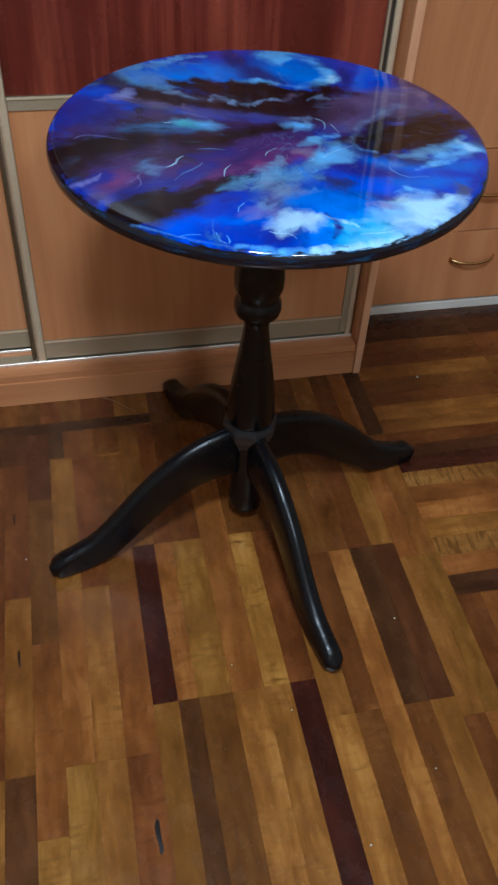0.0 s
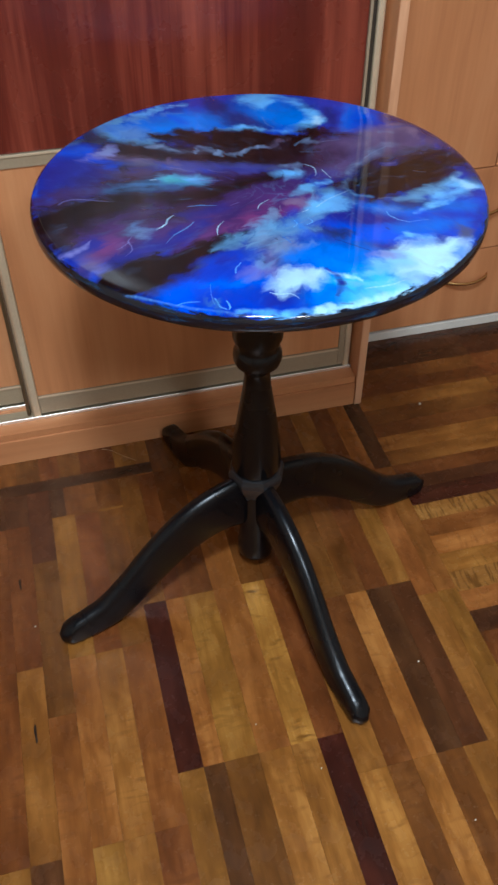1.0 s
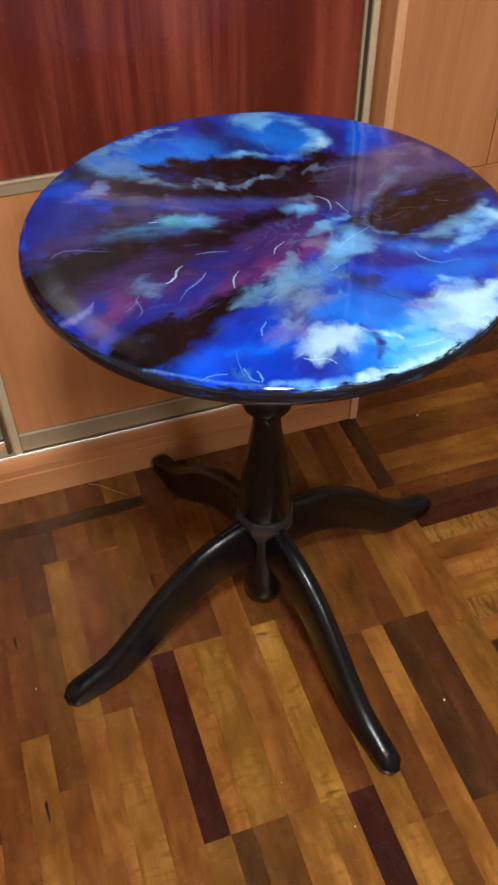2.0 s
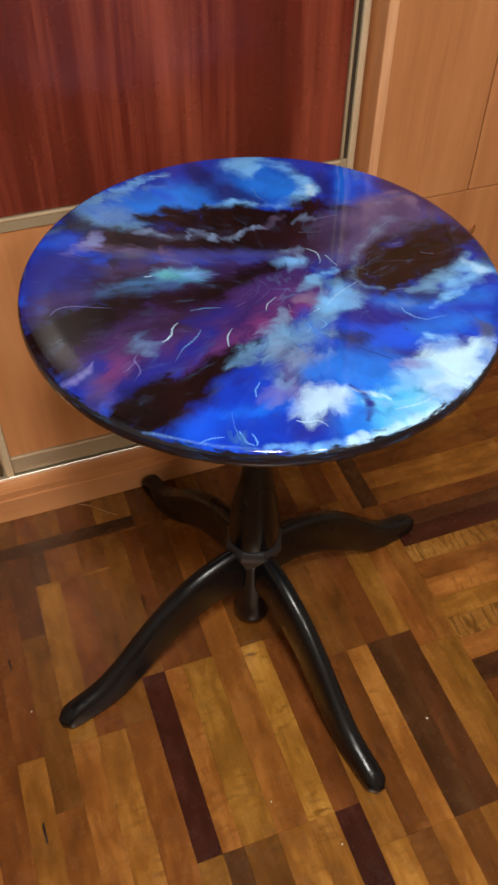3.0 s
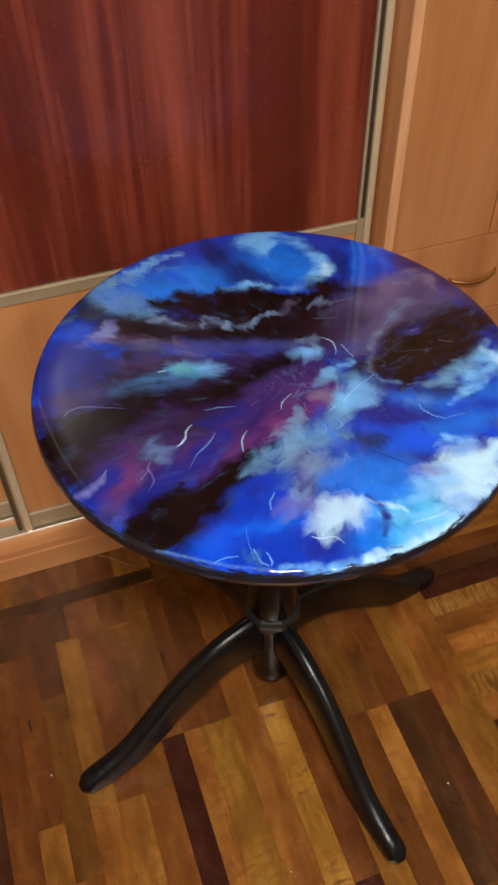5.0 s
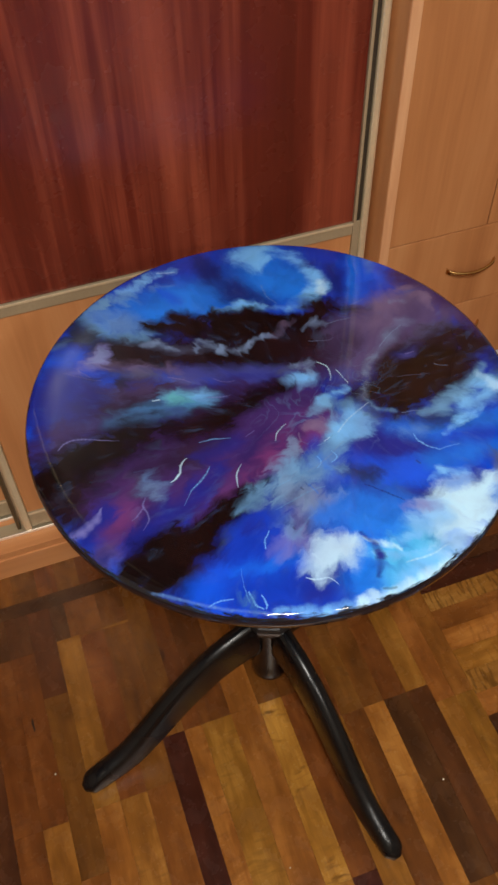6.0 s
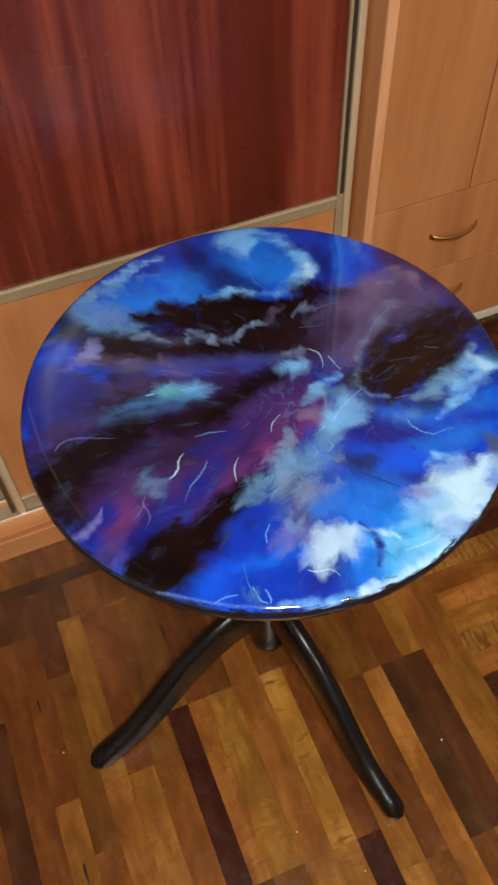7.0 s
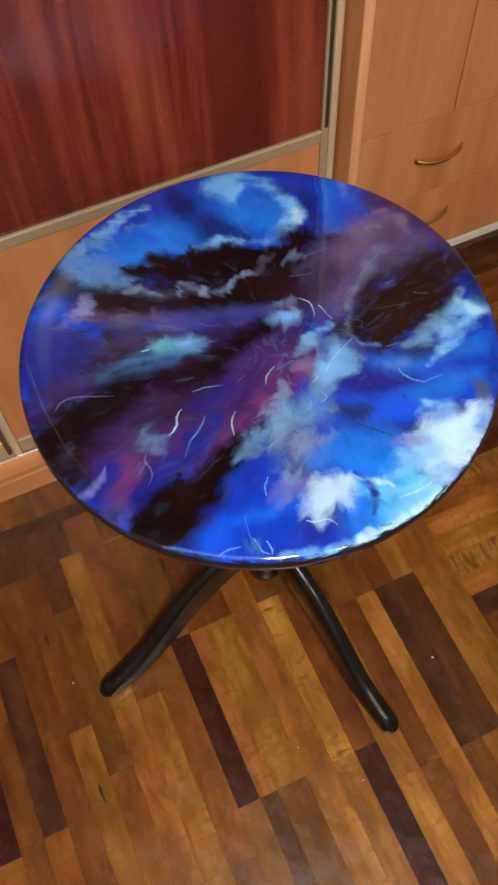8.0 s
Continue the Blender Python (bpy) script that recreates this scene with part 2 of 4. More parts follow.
art.put(_px.inputs[0], _flat)
_reach = art.math("MULTIPLY", art.span(_rad, 0.02, 0.14), art.span(_px.outputs[0], -0.10, 0.10, 0.42, 0.10))
_smear = art.math("MULTIPLY", art.math("MULTIPLY", art.math("SUBTRACT", _n2, 0.5), 0.11), _reach)
ART_P = art.mapping(art.vec("ADD", ART_P, art.vec("SCALE", _way, scale=_smear)), (1, 1, 0))
_n1 = art.noise(ART_P, 24.0, 5, 0.58, distortion=0.9)
ART_N = art.math("MULTIPLY", art.math("SUBTRACT", _n1, 0.5), 4.4)
ART_COLOUR = art.ramp(art.noise(ART_P, 9.0, 4, 0.6), (0.35, PALETTE["navy"]), (0.5, PALETTE["royal"]), (0.66, PALETTE["bright"]))


def smooth_curve(points, steps=6):
    """Catmull-Rom through the points."""
    pts = [points[0], *points, points[-1]]
    out = []
    for i in range(1, len(pts) - 2):
        p0, p1, p2, p3 = (np.array(q, float) for q in pts[i - 1:i + 3])
        for s in range(steps):
            u = s / steps
            out.append(tuple(0.5 * (2 * p1 + (p2 - p0) * u + (2 * p0 - 5 * p1 + 4 * p2 - p3) * u * u + (3 * p1 - p0 - 3 * p2 + p3) * u ** 3)))
    out.append(tuple(points[-1]))
    return out


def stroke(paint, soft, ragged, opacity, *way):
    """A brush stroke through points (x, y, half width) on the tabletop."""
    global ART_COLOUR
    widest = max(w for _x, _y, w in way)
    thin, broken = widest < 0.003, 0.10
    calm = widest < 0.0045 or min(math.hypot(x, y) for x, y, _w in way) > 0.252
    soft = min(0.97, soft * 1.6)
    if thin:
        way = smooth_curve([(x, y, w * 0.5) for x, y, w in way], 4 if len(way) > 2 else 1)
        opacity, ragged, broken, soft = min(1.0, opacity * 0.85), 0.05, 0.45, 0.95
    elif widest < 0.0105:
        soft, ragged, broken = 0.97, ragged * 1.2, 0.60
    elif paint in ("black", "coal"):
        soft, broken = soft * 0.95, 0.0
    for (ax, ay, w0), (bx, by, w1) in zip(way, way[1:]):
        n = art.add("ShaderNodeGroup")
        n.node_tree = STROKE
        dx, dy = bx - ax, by - ay
        values = (("Below", ART_COLOUR), ("P", ART_FINE if thin else ART_CALM if calm else ART_P), ("N", ART_N), ("A", (ax, ay, 0)), ("D", (dx, dy, 0)),
                  ("InvLen2", 1 / max(dx * dx + dy * dy, 1e-7)), ("W0", w0), ("W1", w1), ("Soft", soft), ("Ragged", ragged), ("Opacity", opacity), ("Broken", broken), ("Paint", PALETTE[paint]))
        for key, v in values:
            art.put(n.inputs[key], v)
        ART_COLOUR = n.outputs[0]


# far sky: dark grounds first
stroke("coal", .7, .5, .95, (-0.140, 0.118, 0.0300), (0.010, 0.084, 0.0330), (0.101, 0.059, 0.0300))
stroke("plum", .7, .5, .9, (-0.203, 0.051, 0.0330), (-0.098, 0.027, 0.0330), (0.011, -0.008, 0.0198))
stroke("coal", .6, .5, .95, (-0.257, -0.035, 0.0420), (-0.148, -0.032, 0.0400), (-0.036, -0.020, 0.0240))
stroke("deepviolet", .6, .5, .95, (-0.184, -0.113, 0.0462), (-0.060, -0.074, 0.0462), (0.042, -0.031, 0.0240))
stroke("mauve", .7, .5, .95, (0.051, 0.045, 0.0330), (0.129, 0.055, 0.0440), (0.215, 0.073, 0.0400))
stroke("coal", .7, .5, .95, (0.110, -0.030, 0.0380), (0.170, -0.015, 0.0480), (0.230, 0.010, 0.0400))
stroke("plum", .8, .5, .9, (0.040, 0.010, 0.0260), (0.090, 0.010, 0.0260))
stroke("azure", .5, .4, 1, (-0.141, 0.187, 0.0280), (-0.051, 0.179, 0.0358), (0.008, 0.180, 0.0342))
stroke("sky", .9, .4, .8, (-0.089, 0.170, 0.0171), (-0.032, 0.171, 0.0202))
stroke("royal", .8, .5, .9, (-0.067, 0.240, 0.0156), (-0.011, 0.250, 0.0202), (0.046, 0.260, 0.0156))
stroke("azure", .6, .4, 1, (0.065, 0.228, 0.0311), (0.078, 0.166, 0.0358))
stroke("sky", .9, .5, .6, (0.052, 0.177, 0.0187), (0.094, 0.170, 0.0202))
stroke("navy", .7, .4, .85, (-0.008, 0.260, 0.0093), (-0.002, 0.223, 0.0140), (0.016, 0.180, 0.0171), (0.045, 0.143, 0.0124))
stroke("royal", .7, .4, .95, (0.145, 0.205, 0.0171), (0.139, 0.151, 0.0202), (0.120, 0.126, 0.0140))
stroke("navy", .8, .4, .8, (0.146, 0.181, 0.0093), (0.138, 0.140, 0.0124))
stroke("bright", .6, .3, 1, (0.176, 0.180, 0.0140), (0.182, 0.143, 0.0171), (0.152, 0.113, 0.0124))
stroke("royal", .8, .4, .7, (0.184, 0.131, 0.0093), (0.181, 0.110, 0.0078))
stroke("steel", .9, .5, 0.44, (0.197, 0.182, 0.0062), (0.192, 0.161, 0.0062))
stroke("azure", .8, .4, .6, (0.181, 0.189, 0.0078), (0.147, 0.115, 0.0062))
stroke("ice", .95, .9, .75, (0.038, 0.240, 0.0109), (0.063, 0.235, 0.0156), (0.059, 0.214, 0.0093))
stroke("ice", .9, .8, .55, (0.087, 0.244, 0.0062), (0.110, 0.215, 0.0078), (0.121, 0.181, 0.0078))
stroke("ice", .8, .7, .8, (0.121, 0.181, 0.0070), (0.118, 0.151, 0.0093), (0.101, 0.134, 0.0078))
stroke("white", .8, .6, .75, (0.123, 0.158, 0.0054), (0.115, 0.139, 0.0047))
stroke("ice", .9, .8, .75, (0.097, 0.128, 0.0093), (0.068, 0.127, 0.0070), (0.043, 0.138, 0.0062))
stroke("ice", .9, .8, .8, (0.043, 0.137, 0.0070), (0.018, 0.149, 0.0078), (-0.011, 0.149, 0.0062))
stroke("steel", .9, .7, 0.38, (0.052, 0.177, 0.0018), (0.052, 0.156, 0.0018), (0.059, 0.140, 0.0013))
# pale mist at the far left
stroke("steel", .9, .6, 0.55, (-0.152, 0.197, 0.0156), (-0.131, 0.173, 0.0171), (-0.101, 0.155, 0.0093))
stroke("ice", .9, .7, .7, (-0.105, 0.224, 0.0078), (-0.079, 0.245, 0.0070), (-0.041, 0.240, 0.0054))
stroke("white", .8, .5, .7, (-0.062, 0.245, 0.0018), (-0.042, 0.240, 0.0018))
stroke("tea", .7, .7, 0.63, (-0.111, 0.214, 0.0086), (-0.136, 0.216, 0.0078), (-0.172, 0.200, 0.0078))
stroke("tea", .7, .7, 0.67, (-0.171, 0.198, 0.0070), (-0.161, 0.165, 0.0078), (-0.133, 0.142, 0.0062))
stroke("tea", .9, .9, 0.52, (-0.133, 0.142, 0.0070), (-0.113, 0.135, 0.0070), (-0.097, 0.148, 0.0054))
stroke("steel", .9, .8, 0.37, (-0.074, 0.219, 0.0047), (-0.056, 0.216, 0.0039))
stroke("bright", .9, .5, .7, (-0.068, 0.208, 0.0062), (-0.058, 0.188, 0.0062))
# dark corner under the mist
stroke("ink", .6, .6, .95, (-0.181, 0.192, 0.0103), (-0.173, 0.159, 0.0131), (-0.202, 0.164, 0.0094))
stroke("ink", .7, .6, .9, (-0.165, 0.148, 0.0112), (-0.147, 0.140, 0.0112))
stroke("steel", .9, .8, 0.44, (-0.211, 0.160, 0.0062), (-0.196, 0.159, 0.0062))
stroke("bright", .7, .4, .9, (-0.221, 0.134, 0.0109), (-0.190, 0.134, 0.0101))
# far black band
stroke("coal", .7, .5, .95, (-0.160, 0.131, 0.0150), (-0.117, 0.104, 0.0206), (-0.056, 0.082, 0.0168), (0.005, 0.061, 0.0206))
stroke("coal", .7, .5, .9, (0.010, 0.073, 0.0281), (0.066, 0.072, 0.0318), (0.115, 0.067, 0.0243))
stroke("black", .5, .6, 1, (-0.100, 0.157, 0.0084), (-0.063, 0.141, 0.0225), (-0.014, 0.120, 0.0262), (0.029, 0.103, 0.0206))
stroke("black", .5, .7, 1, (-0.021, 0.140, 0.0131), (0.028, 0.119, 0.0168), (0.065, 0.103, 0.0187), (0.094, 0.101, 0.0150))
stroke("black", .5, .9, .95, (0.086, 0.125, 0.0094), (0.112, 0.109, 0.0150), (0.143, 0.095, 0.0094))
stroke("coal", .8, .9, .8, (0.141, 0.091, 0.0112), (0.171, 0.091, 0.0056))
stroke("black", .7, .8, .8, (-0.031, 0.076, 0.0131), (0.024, 0.057, 0.0150))
stroke("coal", .8, .8, .8, (-0.146, 0.121, 0.0168), (-0.100, 0.093, 0.0131))
stroke("umberblack", .8, .8, .8, (0.031, 0.073, 0.0168), (0.079, 0.052, 0.0168))
stroke("slate", .95, .9, .45, (-0.110, 0.126, 0.0062), (-0.077, 0.102, 0.0062), (-0.044, 0.096, 0.0062))
stroke("mist", .9, .9, 0.55, (-0.114, 0.124, 0.0025), (-0.099, 0.124, 0.0039), (-0.088, 0.109, 0.0035), (-0.077, 0.102, 0.0016))
stroke("mist", .9, .9, 0.63, (-0.059, 0.098, 0.0023), (-0.044, 0.104, 0.0047), (-0.032, 0.088, 0.0039), (-0.014, 0.080, 0.0047))
stroke("mist", .9, .9, 0.63, (-0.014, 0.080, 0.0047), (0.005, 0.082, 0.0039), (0.023, 0.092, 0.0031), (0.037, 0.086, 0.0023))
stroke("pinkgrey", .95, .9, 0.37, (0.037, 0.086, 0.0031), (0.055, 0.100, 0.0047), (0.068, 0.102, 0.0039))
stroke("mist", .95, 1, 0.41, (0.072, 0.085, 0.0023), (0.090, 0.092, 0.0047), (0.101, 0.085, 0.0031))
stroke("mist", .95, 1, 0.45, (0.101, 0.085, 0.0013), (0.116, 0.086, 0.0018), (0.132, 0.085, 0.0013))
stroke("slate", .95, 1, .5, (0.083, 0.070, 0.0047), (0.109, 0.069, 0.0047))
stroke("mist", .95, 1, 0.38, (0.071, 0.066, 0.0013), (0.090, 0.060, 0.0018), (0.101, 0.061, 0.0013))
stroke("mist", .95, 1, 0.30, (0.141, 0.106, 0.0013), (0.158, 0.110, 0.0018))
# violet band
stroke("violet", .7, .6, .9, (-0.137, 0.084, 0.0093), (-0.072, 0.057, 0.0117), (-0.011, 0.039, 0.0124), (0.032, 0.026, 0.0078))
stroke("pinkgrey", .95, .8, 0.41, (-0.163, 0.109, 0.0062), (-0.129, 0.090, 0.0078), (-0.086, 0.076, 0.0062))
stroke("slate", .9, .7, .6, (-0.161, 0.094, 0.0054), (-0.112, 0.078, 0.0062))
stroke("lilac", .95, .7, 0.33, (-0.097, 0.064, 0.0054), (-0.069, 0.049, 0.0039))
stroke("indigo", .9, .6, .6, (-0.030, 0.043, 0.0070), (0.018, 0.027, 0.0062))
stroke("lilac", .8, .5, 0.56, (-0.100, 0.068, 0.0009), (-0.088, 0.060, 0.0013), (-0.078, 0.051, 0.0009))
stroke("lilac", .8, .5, 0.52, (-0.052, 0.048, 0.0009), (-0.042, 0.038, 0.0013), (-0.031, 0.036, 0.0009))
stroke("lilac", .9, .7, 0.63, (-0.157, 0.133, 0.0086), (-0.171, 0.122, 0.0101), (-0.192, 0.111, 0.0078))
stroke("mist", .9, .8, 0.37, (-0.160, 0.131, 0.0047), (-0.169, 0.121, 0.0062))
stroke("lilac", .8, .5, 0.52, (-0.209, 0.115, 0.0011), (-0.195, 0.103, 0.0013), (-0.172, 0.088, 0.0011))
stroke("lilac", .8, .6, 0.45, (-0.192, 0.112, 0.0018), (-0.181, 0.097, 0.0013))
stroke("darkmauve", .8, .6, .95, (-0.187, 0.070, 0.0187), (-0.121, 0.051, 0.0168), (-0.038, 0.021, 0.0131))
stroke("mauve", .95, .6, .4, (-0.163, 0.064, 0.0131), (-0.126, 0.057, 0.0112), (-0.078, 0.042, 0.0075))
stroke("ink", .9, .6, .6, (-0.185, 0.100, 0.0056), (-0.152, 0.079, 0.0075))
stroke("mauve", .9, .6, .5, (-0.159, 0.054, 0.0112), (-0.111, 0.042, 0.0094))
# left rim
stroke("indigo", .8, .4, .95, (-0.222, 0.098, 0.0202), (-0.238, 0.070, 0.0218), (-0.240, 0.037, 0.0171))
stroke("indigo", .85, .5, .9, (-0.198, 0.079, 0.0187), (-0.192, 0.051, 0.0202))
stroke("indigo", .9, .5, .8, (-0.244, 0.073, 0.0109), (-0.256, 0.028, 0.0093))
stroke("darkmauve", .9, .5, .9, (-0.185, 0.031, 0.0243), (-0.147, 0.031, 0.0243), (-0.105, 0.039, 0.0131))
stroke("plum", .9, .5, .85, (-0.258, 0.013, 0.0168), (-0.233, 0.018, 0.0206), (-0.200, 0.024, 0.0150))
# teal eye
stroke("teal", .9, .7, 0.55, (-0.178, 0.023, 0.0093), (-0.137, 0.023, 0.0124), (-0.097, 0.023, 0.0156))
stroke("teal", .85, .6, 0.67, (-0.123, 0.025, 0.0109), (-0.085, 0.022, 0.0171), (-0.066, 0.010, 0.0156))
stroke("ice", .95, .7, .55, (-0.105, 0.039, 0.0078), (-0.075, 0.031, 0.0093), (-0.065, 0.017, 0.0109))
stroke("cyan", .95, .7, 0.33, (-0.085, 0.022, 0.0093), (-0.066, 0.001, 0.0062))
stroke("tealglow", .9, .4, .95, (-0.102, 0.034, 0.0086), (-0.087, 0.031, 0.0078))
stroke("coal", .95, .8, .5, (-0.168, 0.024, 0.0028), (-0.130, 0.022, 0.0037), (-0.094, 0.015, 0.0028))
stroke("coal", .95, .8, .5, (-0.149, 0.005, 0.0037), (-0.110, 0.005, 0.0037), (-0.079, 0.001, 0.0028))
stroke("coal", .95, .8, .4, (-0.148, 0.038, 0.0037), (-0.120, 0.033, 0.0028))
stroke("white", .7, .2, .8, (-0.126, 0.038, 0.0011), (-0.117, 0.038, 0.0013))
stroke("lilac", .9, .8, 0.52, (-0.068, 0.023, 0.0013), (-0.054, 0.018, 0.0018), (-0.042, 0.017, 0.0009))
# left black arm
stroke("coal", .8, .5, .95, (-0.240, -0.033, 0.0318), (-0.193, -0.038, 0.0318), (-0.148, -0.034, 0.0262))
stroke("black", .6, .5, 1, (-0.257, -0.030, 0.0225), (-0.219, -0.023, 0.0262), (-0.168, -0.017, 0.0262), (-0.118, -0.018, 0.0225))
stroke("black", .5, .5, 1, (-0.118, -0.018, 0.0225), (-0.071, -0.014, 0.0225), (-0.033, 0.000, 0.0187), (0.005, 0.012, 0.0112))
stroke("black", .6, .6, .95, (-0.002, 0.011, 0.0112), (0.033, 0.011, 0.0066))
stroke("coal", .7, .5, .95, (-0.257, -0.056, 0.0243), (-0.233, -0.073, 0.0225), (-0.202, -0.068, 0.0168))
stroke("umberblack", .8, .5, .9, (-0.233, -0.051, 0.0187), (-0.190, -0.047, 0.0187), (-0.143, -0.036, 0.0131))
stroke("plum", .95, .7, .5, (-0.209, -0.031, 0.0028), (-0.165, -0.027, 0.0037), (-0.120, -0.023, 0.0019))
stroke("darkmauve", .9, .7, .6, (-0.229, -0.082, 0.0084), (-0.198, -0.077, 0.0075), (-0.170, -0.063, 0.0056))
stroke("pinkgrey", .9, .6, 0.38, (-0.243, -0.049, 0.0011), (-0.228, -0.046, 0.0009))
stroke("black", .4, .5, 1, (-0.255, -0.033, 0.0168), (-0.213, -0.023, 0.0206), (-0.165, -0.019, 0.0187), (-0.118, -0.018, 0.0168), (-0.064, -0.012, 0.0150))
# purple arm
stroke("purple", .6, .5, 1, (-0.187, -0.078, 0.0318), (-0.130, -0.072, 0.0374), (-0.069, -0.059, 0.0412))
stroke("purple", .6, .5, 1, (-0.069, -0.059, 0.0431), (-0.014, -0.034, 0.0412), (0.031, -0.023, 0.0187))
stroke("darkmauve", .9, .6, .7, (-0.155, -0.054, 0.0168), (-0.116, -0.048, 0.0168), (-0.075, -0.041, 0.0112))
stroke("indigo", .9, .6, .6, (-0.099, -0.055, 0.0093), (-0.059, -0.048, 0.0109))
stroke("plum", .8, .6, .85, (-0.032, -0.014, 0.0168), (0.002, -0.011, 0.0150), (0.027, -0.017, 0.0094))
stroke("deepviolet", .9, .6, .7, (-0.026, -0.062, 0.0168), (-0.050, -0.075, 0.0168))
stroke("rose", .8, .5, 0.67, (-0.216, -0.132, 0.0109), (-0.199, -0.102, 0.0171), (-0.174, -0.075, 0.0156))
stroke("magenta", .95, .5, 0.37, (-0.198, -0.105, 0.0093), (-0.180, -0.092, 0.0109))
stroke("mauve", .9, .6, .7, (-0.222, -0.136, 0.0112), (-0.209, -0.142, 0.0094))
stroke("indigo", .8, .6, .9, (-0.239, -0.116, 0.0078), (-0.221, -0.099, 0.0093), (-0.203, -0.082, 0.0093))
stroke("navy", .9, .6, .7, (-0.230, -0.136, 0.0078), (-0.214, -0.140, 0.0062))
stroke("indigo", .85, .7, .8, (-0.206, -0.153, 0.0109), (-0.179, -0.131, 0.0124), (-0.147, -0.102, 0.0109))
stroke("indigo", .9, .6, .85, (-0.146, -0.117, 0.0124), (-0.114, -0.094, 0.0109), (-0.088, -0.075, 0.0093))
stroke("rose", .8, .6, 0.63, (-0.127, -0.132, 0.0093), (-0.087, -0.105, 0.0109), (-0.061, -0.086, 0.0093))
stroke("magenta", .85, .7, 0.63, (-0.064, -0.108, 0.0062), (-0.031, -0.091, 0.0093), (-0.005, -0.075, 0.0101))
stroke("magenta", .85, .8, 0.52, (0.002, -0.074, 0.0093), (0.033, -0.063, 0.0109), (0.058, -0.052, 0.0062))
stroke("rose", .9, .7, 0.52, (0.006, -0.034, 0.0124), (0.045, -0.038, 0.0093))
stroke("deepviolet", .9, .7, .7, (-0.012, -0.068, 0.0075), (0.005, -0.059, 0.0075))
stroke("steel", .95, .9, 0.55, (-0.155, -0.058, 0.0062), (-0.159, -0.076, 0.0101), (-0.152, -0.100, 0.0070))
stroke("mist", .95, .9, 0.44, (-0.157, -0.076, 0.0062), (-0.156, -0.091, 0.0062))
stroke("slate", .95, .9, .5, (-0.166, -0.079, 0.0109), (-0.166, -0.061, 0.0078))
stroke("steel", .95, .9, 0.30, (-0.173, -0.154, 0.0062), (-0.159, -0.146, 0.0070))
stroke("black", .5, .5, .95, (-0.105, -0.017, 0.0140), (-0.057, -0.009, 0.0159), (-0.019, 0.002, 0.0140), (0.025, 0.010, 0.0075))
stroke("purple", .8, .5, .7, (-0.043, -0.026, 0.0094), (-0.001, -0.018, 0.0131), (0.033, -0.020, 0.0094))
stroke("magenta", .9, .5, 0.41, (-0.064, -0.093, 0.0062), (-0.031, -0.076, 0.0093), (0.000, -0.048, 0.0093))
# near black arm
stroke("black", .5, .5, 1, (-0.205, -0.163, 0.0131), (-0.170, -0.168, 0.0281), (-0.132, -0.161, 0.0281))
stroke("black", .5, .5, 1, (-0.131, -0.158, 0.0281), (-0.097, -0.130, 0.0187), (-0.066, -0.114, 0.0112), (-0.044, -0.105, 0.0047))
stroke("coal", .8, .6, .9, (-0.199, -0.172, 0.0131), (-0.172, -0.174, 0.0150))
stroke("soot", .9, .7, .8, (-0.169, -0.185, 0.0075), (-0.140, -0.181, 0.0094), (-0.109, -0.177, 0.0056))
stroke("black", .35, .5, 1, (-0.203, -0.166, 0.0112), (-0.169, -0.167, 0.0225), (-0.126, -0.153, 0.0225), (-0.093, -0.128, 0.0131))
# near blues
stroke("royal", .6, .4, 1, (-0.122, -0.195, 0.0171), (-0.088, -0.183, 0.0218), (-0.058, -0.209, 0.0233))
stroke("bright", .8, .4, .85, (-0.149, -0.206, 0.0124), (-0.107, -0.201, 0.0140), (-0.060, -0.214, 0.0171))
stroke("royal", .6, .4, 1, (-0.098, -0.165, 0.0124), (-0.069, -0.160, 0.0156), (-0.046, -0.148, 0.0093))
stroke("indigo", .8, .5, .8, (-0.083, -0.157, 0.0062), (-0.055, -0.148, 0.0078))
stroke("royal", .7, .4, .95, (-0.105, -0.224, 0.0202), (-0.066, -0.241, 0.0202), (-0.031, -0.252, 0.0156))
stroke("indigo", .8, .5, .8, (-0.048, -0.239, 0.0140), (-0.020, -0.231, 0.0109))
stroke("azure", .9, .5, .6, (-0.100, -0.198, 0.0078), (-0.048, -0.200, 0.0078))
# right blues
stroke("indigo", .6, .4, 1, (0.062, -0.099, 0.0187), (0.099, -0.107, 0.0280), (0.119, -0.131, 0.0202))
stroke("royal", .8, .5, .8, (0.040, -0.106, 0.0140), (0.063, -0.124, 0.0140))
stroke("azure", .7, .5, .9, (0.109, -0.086, 0.0124), (0.146, -0.106, 0.0124))
stroke("bright", .7, .4, 1, (0.058, -0.135, 0.0156), (0.096, -0.149, 0.0171), (0.141, -0.152, 0.0156))
stroke("azure", .8, .5, .9, (0.126, -0.142, 0.0124), (0.166, -0.143, 0.0140), (0.195, -0.140, 0.0109))
stroke("ink", .9, .8, .7, (0.032, -0.122, 0.0075), (0.050, -0.137, 0.0094), (0.069, -0.138, 0.0047))
stroke("indigo", .8, .7, .9, (0.035, -0.142, 0.0062), (0.062, -0.165, 0.0078), (0.111, -0.181, 0.0078))
stroke("plum", .9, .7, .6, (0.074, -0.166, 0.0047), (0.111, -0.182, 0.0056))
stroke("azure", .7, .4, 1, (0.018, -0.164, 0.0233), (0.055, -0.191, 0.0264), (0.087, -0.201, 0.0187))
stroke("sky", .9, .5, .7, (0.027, -0.183, 0.0171), (0.055, -0.202, 0.0171))
stroke("sky", .8, .4, .9, (0.010, -0.217, 0.0187), (0.002, -0.247, 0.0202))
